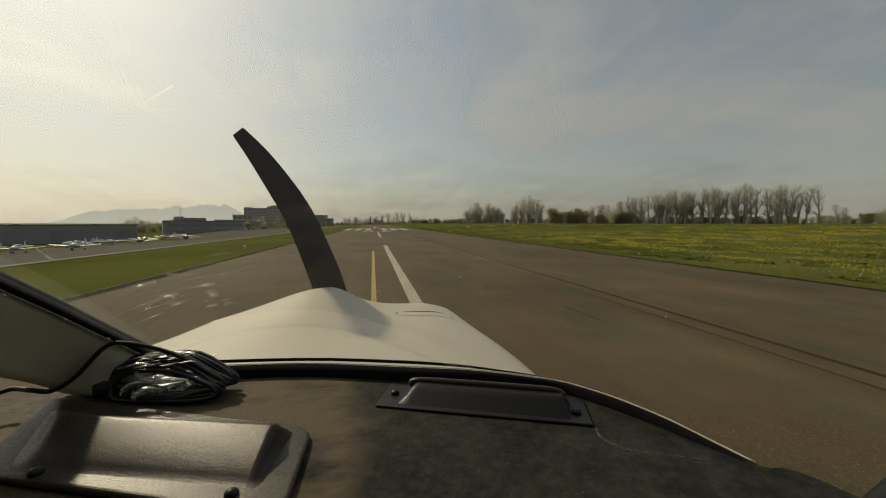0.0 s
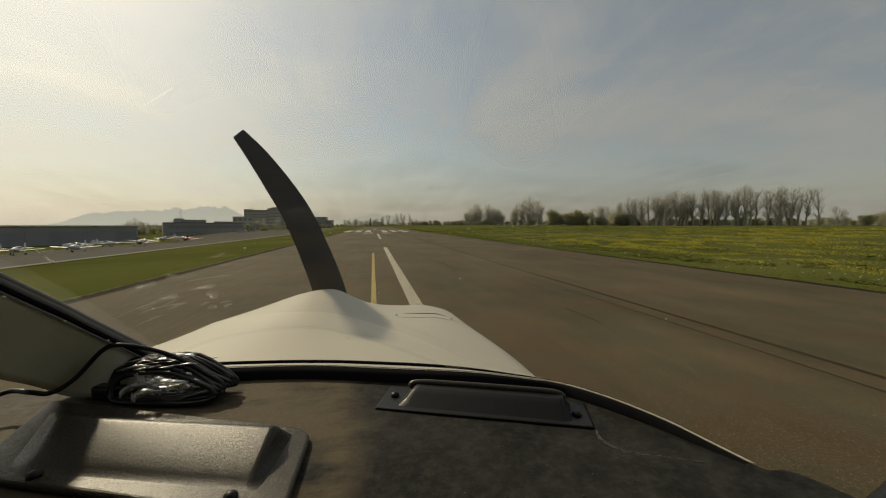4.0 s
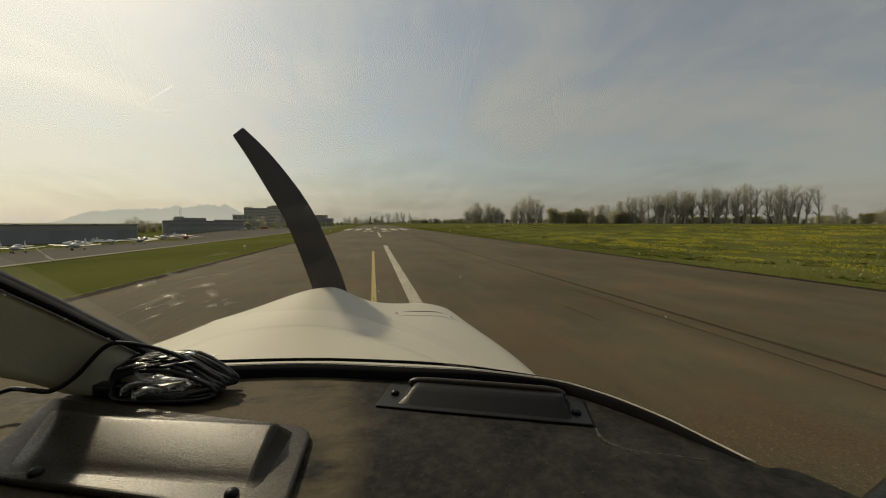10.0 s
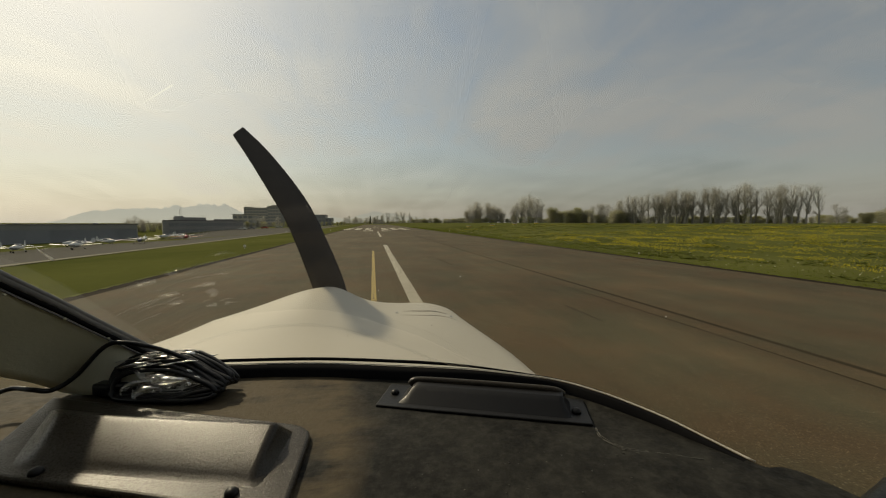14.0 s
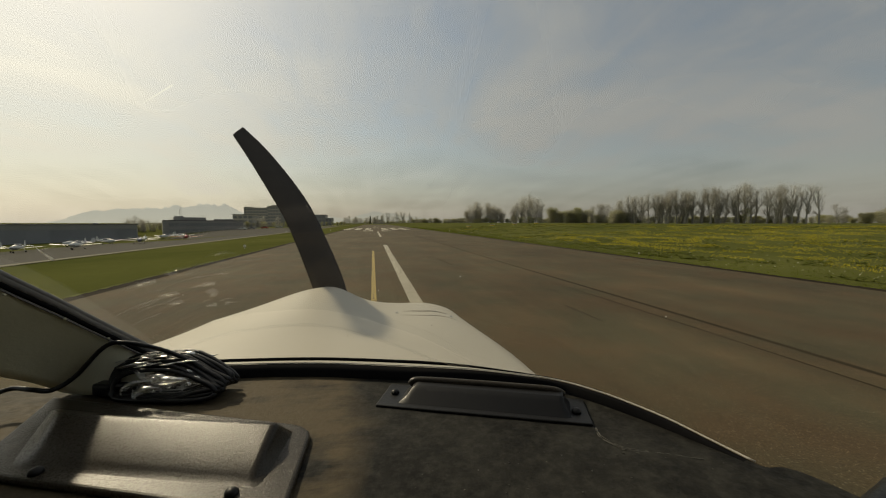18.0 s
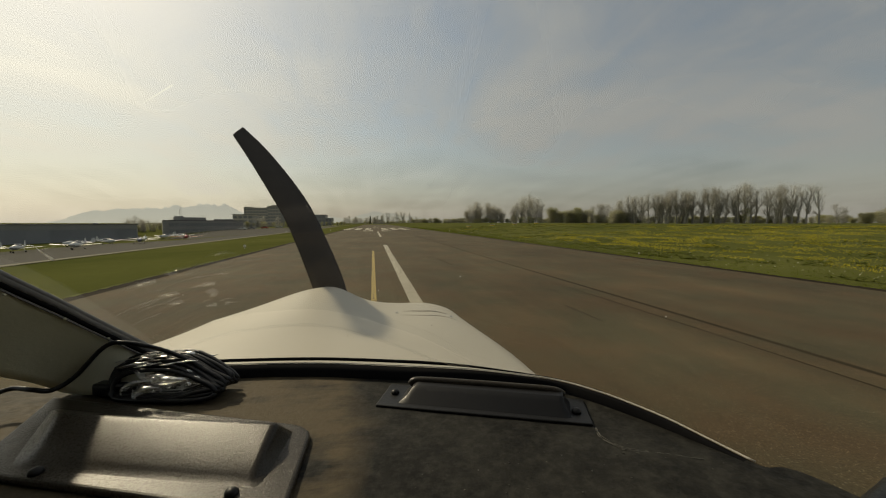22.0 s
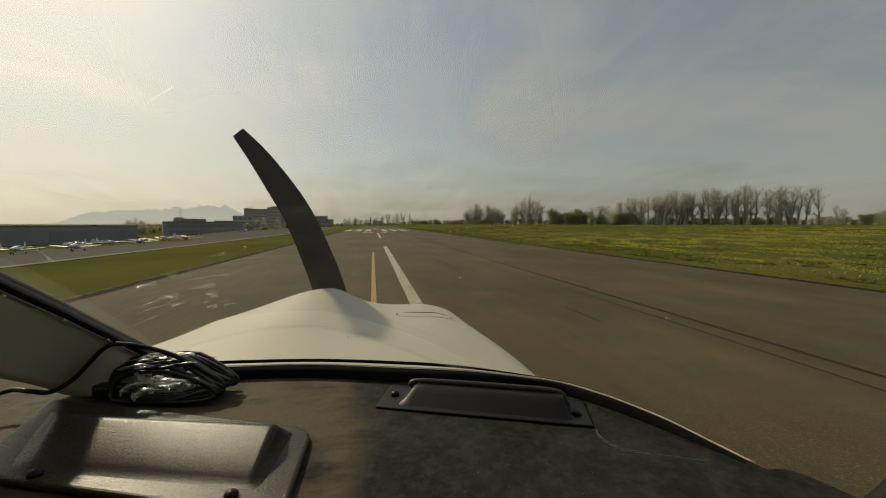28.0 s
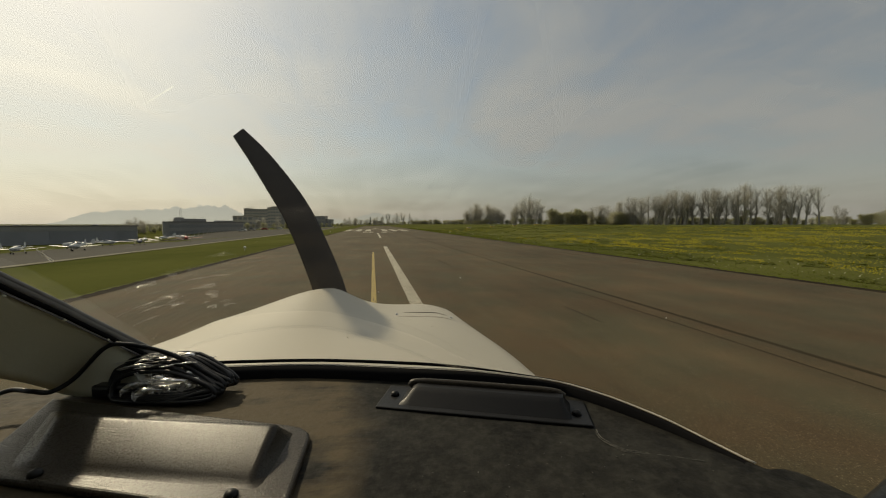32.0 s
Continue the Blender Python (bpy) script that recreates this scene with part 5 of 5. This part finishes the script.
for x0, s in ((14.92, 1), (-7.99, -1)):
    for i in range(300):
        y = 2 + i * 0.6
        if s < 0 and y < 4.5:
            continue
        w, h = rng.uniform(0.06, 0.20), rng.uniform(0.01, 0.035)
        a = [bm.verts.new((x0 + s * c, y + d, z)) for c, d, z in ((-0.02 - rng.uniform(0, .1), 0.3, -0.02), (w * .5, -0.3, h), (w, 0.35, h * .6), (w * .5, 0.9, -0.02))]
        bm.faces.new(a)
tagged(part("turf_edge", bm, "blade"), "ragged turf creeping over the asphalt edge", "turf", kind="stuff")
stone = thing("edge_stone", "pale broken concrete slab in the grass", "stone", (15.7, -19, 0))
part("slab", prism(bmesh.new(), [(-0.2, -0.7), (0.1, -0.8), (0.22, -0.2), (0.12, 0.2), (-0.1, 0.15), (-0.24, -0.2)], -0.03, 0.03), "path", stone)
part("slab", prism(bmesh.new(), [(-0.15, 0.3), (0.15, 0.27), (0.25, 0.6), (0.1, 0.8), (-0.18, 0.7)], -0.03, 0.02), "path", stone)


# ---- hangars and buildings ----
def building(name, label, x0, x1, y0, y1, z0, z1, mat, storeys=0, bays=0, faces="ye", roof=True, group="", window="far_glass"):
    """A block with its roof slab and the windows of the sides towards the runway."""
    ob = thing(name, label, "building", ((x0 + x1) / 2, (y0 + y1) / 2, z0), group)
    w, d, h = (x1 - x0) / 2, (y1 - y0) / 2, z1 - z0
    part("wall", boxed(-w, w, -d, d, -0.5, h), mat, ob)
    if roof:
        part("roof", boxed(-w - 0.3, w + 0.3, -d - 0.3, d + 0.3, h, h + 0.35), "hangar_roof", ob)
    for s in range(storeys):
        zc = h * (s + 0.5) / storeys
        for side, lo, hi in (("y", -w, w), ("e", -d, d)):
            n = max(1, int((hi - lo) / 4)) if not bays else bays
            for k in range(n):
                c = lo + (hi - lo) * (k + 0.5) / n
                q = (hi - lo) / n * 0.36
                hh = h / storeys * 0.27
                if side == "y" and "y" in faces:
                    part("window", boxed(c - q, c + q, -d - 0.06, -d + 0.1, zc - hh, zc + hh), window, ob)
                elif side == "e" and "e" in faces:
                    part("window", boxed(w - 0.1, w + 0.06, c - q, c + q, zc - hh, zc + hh), window, ob)
    return ob


# long dark hangar with sliding doors; its front looks across the apron
hangar = thing("hangar", "long low dark grey hangar with sliding doors", "hangar", (-94, 171, -6.0), turn=28.0)
part("wall", boxed(-92, 0, 0, 24, -0.3, 7.1), "hangar", hangar)
part("roof", boxed(-92.5, 0.4, -0.5, 24.5, 7.1, 7.45), "hangar_roof", hangar)
part("fascia", boxed(-92.2, 0.2, -0.3, 0.02, 5.3, 7.08), "facade_dark", hangar, "pale grey metal fascia above the doors")
for i in range(15):
    x = -91.5 + 6.1 * i
    part("door_leaf", boxed(x, x + 6.0, -0.14 - 0.12 * (i % 2), -0.02 - 0.12 * (i % 2), 0.1, 5.25), "hangar", hangar)
for i in range(6):
    x = -86 + 14 * i + rng.uniform(-4, 4)
    part("roof_vent", boxed(x, x + rng.uniform(1.2, 3.5), 4, 7, 7.4, rng.uniform(7.6, 7.85)), "facade_dark", hangar)


def terminal():
    """Low dark block with a rounded end, window bands on two floors and a set-back top with masts."""
    ob = thing("office_building", "low dark terminal block with window bands and masts", "building", (-92, 185, -4.2), turn=-18.1)
    plan = [(-0.9, 1.7), (-0.2, 2.2), (0, 3.2), (0, 55), (-20, 55), (-14.8, 15.5)]
    part("wall", prism(bmesh.new(), plan, -2.0, 7.0), "facade_dark", ob)
    part("roof", prism(bmesh.new(), [(x + 0.25, y) for x, y in plan], 7.0, 7.35), "hangar_roof", ob)
    for z in (1.4, 4.4):
        for k in range(17):
            part("window", boxed(-0.06, 0.08, 4 + 3 * k, 6.5 + 3 * k, z, z + 1.5), "far_glass", ob)
    part("rooftop", boxed(-8, -3, 15, 30, 7.3, 8.8), "facade_dark", ob)
    part("rooftop", boxed(-6, -2.4, 13.4, 15, 7.3, 9.3), "facade_dark", ob)
    part("rooftop", boxed(-10, -4, 44, 52, 7.3, 8.1), "facade_dark", ob)
    for x, y, h in ((-4, 14.5, 12.6), (-5, 16.5, 14.5), (-4, 29, 10.2)):
        part("mast", tube(bmesh.new(), [(x, y, 8.5), (x, y, h)], 0.07, 6), "facade_dark", ob)


terminal()
blk = building("apartment_block", "tall pale concrete block with a stepped roof", -141, -116, 450, 470, -4.3, 18.4, "concrete", 7, 8)
part("rooftop", boxed(-12.5, -7, -8, 8, 22.7, 23.9), "concrete", blk)
for x in (-10, -7.5, -5):
    part("mast", tube(bmesh.new(), [(x, 0, 22), (x, 0, 27.2)], 0.14, 6), "facade_dark", blk)
blk = building("apartment_block", "taller pale concrete block beside the stepped one", -116, -101.5, 448, 468, -4.3, 20.3, "concrete", 7, 5)
part("rooftop", boxed(-4, 3, -6, 6, 24.9, 26.2), "concrete", blk)
building("office_building", "dark mid-rise block behind trees", -100, -86, 440, 456, -3.0, 11.5, "facade_dark", 4, 5)
building("office_building", "pale low wing with window bands behind the terminal", -112, -97, 330, 346, -3.0, 8.4, "concrete", 3, 4)
building("office_building", "pale building with long window bands", -77, -67.2, 380, 398, -3.0, 8.6, "facade_white", 4, 1, window="facade_dark")
building("stair_tower", "narrow pale stair tower between the offices", -67, -63.2, 380, 392, -2.5, 10.0, "concrete", 0)
building("office_building", "white-framed glass building beside the offices", -62.4, -54.6, 372, 378, -2.5, 7.0, "facade_white", 1, 4, window="glass_dark")
building("office_building", "grey glazed office block beside the road", -62.8, -46, 382, 404, -2.0, 9.4, "facade_dark", 3, 5)
building("office_building", "lower grey wing of the glazed office block", -46, -40, 384, 402, -2.0, 6.2, "facade_dark", 2, 2)
building("house", "low pale house near the far trees", 2, 14, 610, 622, 0, 6.5, "concrete", 2, 3)


def fence():
    """Wire fence of thin posts along the back of the apron."""
    ob = thing("fence", "grey wire fence on thin posts behind the apron", "fence")
    pts = [(-79 + 0.55 * i, 176 + 3.2 * i) for i in range(26)]
    for x, y in pts:
        z = ground_at(x, y)
        part("post", boxed(x - 0.06, x + 0.06, y - 0.06, y + 0.06, z - 0.1, z + 1.7), "concrete", ob)
    for h in (0.5, 1.0, 1.6):
        part("rail", tube(bmesh.new(), [(x, y, ground_at(x, y) + h) for x, y in pts], 0.035, 4), "concrete", ob)


fence()

# fuel stand on the apron
fuel = thing("fuel_stand", "small open fuel stand with a pale flat roof", "fuel stand", (-46, -52, ground_at(-46)))
part("roof", boxed(-3.2, 3.2, -2.2, 2.2, 2.35, 2.62), "facade_white", fuel)
for x in (-2.8, 2.8):
    for y in (-1.8, 1.8):
        part("post", boxed(x - 0.05, x + 0.05, y - 0.05, y + 0.05, -0.1, 2.35), "concrete", fuel)
for i, x in enumerate((-1.6, -0.3, 1.0)):
    pump = part("pump", boxed(x - 0.35, x + 0.35, -0.3, 0.3, -0.05, 1.25), "facade_white" if i != 1 else "facade_dark", fuel)
    part("display", boxed(x - 0.25, x + 0.25, -0.33, -0.29, 0.75, 1.1), "glass_dark", pump)


# ---- parked light aircraft ----
def parked(label, paint="skin"):
    ob = thing("parked_aircraft", label, "aircraft", group="aircraft parked on the apron")
    body = [[(r * math.cos(a) * w, y, z + r * math.sin(a)) for a in [k * math.pi / 6 for k in range(12)]]
            for y, r, z, w in ((-3.6, 0.06, 1.35, 1), (-2.2, 0.28, 1.30, 1), (-0.6, 0.56, 1.25, 1), (0.8, 0.62, 1.22, 1), (1.9, 0.50, 1.18, 1), (2.7, 0.40, 1.15, 1), (3.0, 0.16, 1.13, 1))]
    part("fuselage", loft(bmesh.new(), body), paint, ob, smooth=True)
    part("canopy", loft(bmesh.new(), [[(r * math.cos(a), y, 1.55 + 0.8 * r * math.sin(a)) for a in [k * math.pi / 5 for k in range(10)]] for y, r in ((-1.2, 0.12), (-0.6, 0.5), (0.5, 0.55), (1.2, 0.3))]), "glass_dark", ob, smooth=True)
    for s in (-1, 1):
        part("wing", loft(bmesh.new(), [[(s * x, y0 - c * d, z + th * e) for d, e in ((0, 0), (.2, .7), (.6, .5), (1, 0), (.5, -.4))] for x, y0, c, z, th in ((0.4, 1.1, 1.5, 0.95, .13), (4.6, 0.9, 1.1, 1.35, .07))]), paint, ob)
        part("tailplane", loft(bmesh.new(), [[(s * x, -2.7 - c * d, 1.42 + 0.05 * e) for d, e in ((0, 0), (.4, 1), (1, 0), (.4, -1))] for x, c in ((0.05, 0.9), (1.5, 0.6))]), paint, ob)
    part("fin", loft(bmesh.new(), [[(0.05 * e, -2.6 - k - c * d, z) for d, e in ((0, 0), (.4, 1), (1, 0), (.4, -1))] for z, c, k in ((1.35, 1.2, 0), (2.6, 0.6, 0.5))]), paint, ob)
    for x, y in ((0, 2.1), (-1.2, -0.1), (1.2, -0.1)):
        leg = part("leg", tube(bmesh.new(), [(x * 0.7, y, 1.0), (x, y, 0.2)], 0.05, 6), "chrome", ob)
        part("wheel", tube(bmesh.new(), [(x - 0.07, y, 0.2), (x + 0.07, y, 0.2)], 0.2, 12), "rubber", leg)
    part("propeller", boxed(-0.9, 0.9, 3.02, 3.06, 1.07, 1.19), "prop", ob)
    return ob


pl = parked("white low-winged light aircraft parked on the apron")
blue = parked("dark blue low-winged light aircraft parked on the apron", "blue")
rust = parked("dark red low-winged light aircraft parked on the apron", "red")
pl.matrix_basis = pose(-66.5, 99, ground_at(-66.5, 99), 0, 0, 190)
blue.matrix_basis = pose(-66, 121, ground_at(-66, 121), 0, 0, 214)
rust.matrix_basis = pose(-60.5, 136, ground_at(-60.5, 136), 0, 0, 205)
for x, y, r in ((-78, 99, 196), (-91, 108, 185), (-82, 122, 110), (-84, 137, 255), (-80, 150, 200), (-78, 160, 160), (-73, 160, 230)):
    copy_thing(pl, pose(x, y, ground_at(x, y), 0, 0, r + rng.uniform(-8, 8)))


def car(x, y, turn, mat, label):
    ob = thing("parked_car", label, "car", (x, y, ground_at(x, y)), "cars by the hangars", turn=turn)
    prof = [(-2.0, .35), (-2.05, .75), (-1.5, .85), (-1.0, 1.35), (0.5, 1.4), (1.1, .9), (1.95, .75), (2.0, .35)]
    bm = bmesh.new()
    loft(bm, [[(s * 0.82, y_, z) for y_, z in prof] for s in (-1, 1)])
    soften(part("body", bm, mat, ob), 0.08)
    part("glazing", loft(bmesh.new(), [[(s * 0.83, y_, z) for y_, z in ((-1.2, .9), (-0.9, 1.28), (0.4, 1.32), (0.8, .95))] for s in (-1, 1)]), "glass_dark", ob)
    for wx in (-0.8, 0.8):
        for wy in (-1.3, 1.25):
            part("wheel", tube(bmesh.new(), [(wx - 0.09, wy, 0.31), (wx + 0.09, wy, 0.31)], 0.31, 14), "rubber", ob)


for i, (x, y) in enumerate(((-68, 214), (-66, 222), (-63, 236), (-58, 250))):
    car(x, y, 90 + rng.uniform(-6, 6), ("skin", "facade_dark", "red", "skin")[i], ("white", "dark grey", "red", "white")[i] + " hatchback parked beside the hangars")

# windsock, approach-light housings, farm at the near end of the field
sock = thing("windsock", "slack orange windsock on a thin pale pole", "windsock", (-66, -110, ground_at(-66)))
part("pole", tube(bmesh.new(), [(0, 0, -0.2), (0, 0, 8.0)], [0.07, 0.04], 8), "facade_white", sock)
part("sock", tube(bmesh.new(), bend([(0.1, 0, 7.8), (-0.4, -0.3, 7.3), (-0.8, -0.6, 6.5), (-1.0, -0.8, 5.9)], 4), [0.42 - 0.018 * i for i in range(13)], 10), "orange", sock, smooth=True)
papi = thing("approach_light", "yellow approach light housing with a white hood on short legs", "runway light", (28.5, 109, ground_at(28.5, 109)), "approach lights")
soften(part("housing", boxed(-0.6, 0.6, -0.3, 0.3, 0.25, 0.55), "yellow_box", papi), 0.03)
part("hood", boxed(-0.64, 0.64, -0.36, 0.32, 0.55, 0.66), "facade_white", papi, "white hood")
for x in (-0.4, 0.4):
    part("leg", boxed(x - 0.03, x + 0.03, -0.03, 0.03, -0.05, 0.25), "chrome", papi)
for x in (35.8, 43.0, 50.2):
    copy_thing(papi, pose(x, 109, ground_at(x, 109)))
edge = thing("edge_light", "small white runway edge marker in the grass", "runway light", (16.6, -40, ground_at(16.6, -40)), "runway edge lights")
soften(part("head", boxed(-0.08, 0.08, -0.08, 0.08, 0.16, 0.30), "facade_white", edge), 0.03)
part("stem", boxed(-0.02, 0.02, -0.02, 0.02, -0.05, 0.16), "chrome", edge)
for x, y in ((16.6, -340), (16.6, -220), (16.6, -160), (16.6, -100), (-9.9, 31.5), (-9.9, -28.5), (-9.9, 91.5), (16.6, 80), (16.6, 140)):
    copy_thing(edge, pose(x, y, ground_at(x, y)))


def barn(x, y, w, d, eaves, ridge_z, mat, roof, label):
    ob = thing("barn", label, "barn", (x, y, ground_at(x, y)), "farm buildings")
    bm = bmesh.new()
    prism_pts = [(-w / 2, 0), (w / 2, 0), (w / 2, eaves), (0, ridge_z), (-w / 2, eaves)]
    loft(bm, [[(a, s * d / 2, b) for a, b in prism_pts] for s in (-1, 1)])
    part("wall", bm, mat, ob)
    for s in (-1, 1):
        bm = bmesh.new()
        over = 0.6
        vs = [(s * (w / 2 + over), -d / 2 - over, eaves - over * (ridge_z - eaves) / (w / 2)), (s * (w / 2 + over), d / 2 + over, eaves - over * (ridge_z - eaves) / (w / 2)), (0, d / 2 + over, ridge_z), (0, -d / 2 - over, ridge_z)]
        loft(bm, [[(p[0], p[1], p[2] + dz) for p in vs] for dz in (0.02, 0.22)])
        part("roof", bm, roof, ob)
    part("door", boxed(-w / 2 - 0.08, -w / 2 + 0.05, -2, 2, 0, eaves * 0.85), "timber", ob)
    return ob


barn(66, -293, 16, 26, 5, 10, "timber", "tile", "large timber barn with a worn brown tiled roof")
shed = barn(48, -296, 8, 20, 2.6, 4.0, "concrete", "tile", "low shed with rusty red sheet roof")
barn(82, -330, 13, 34, 4, 7, "timber", "hangar_roof", "long open dark farm shed")
bale = thing("silage_bale", "round silage bale in white wrap", "bale", (36, -306, ground_at(36)), "stack of white bales")
soften(part("wrap", tube(bmesh.new(), [(0, 0, 0), (0, 0, 1.15)], 0.6, 16), "wrap", bale), 0.12, 3)
for r in range(2):
    for i in range(10 - r):
        copy_thing(bale, pose(36 + 0.4 * r, -304.7 + 1.25 * i + 0.6 * r, ground_at(36) + 1.15 * r))
building("industrial_building", "long white industrial building beyond the field", -150, -100, -340, -305, -7, 5, "facade_white", 1, 9)
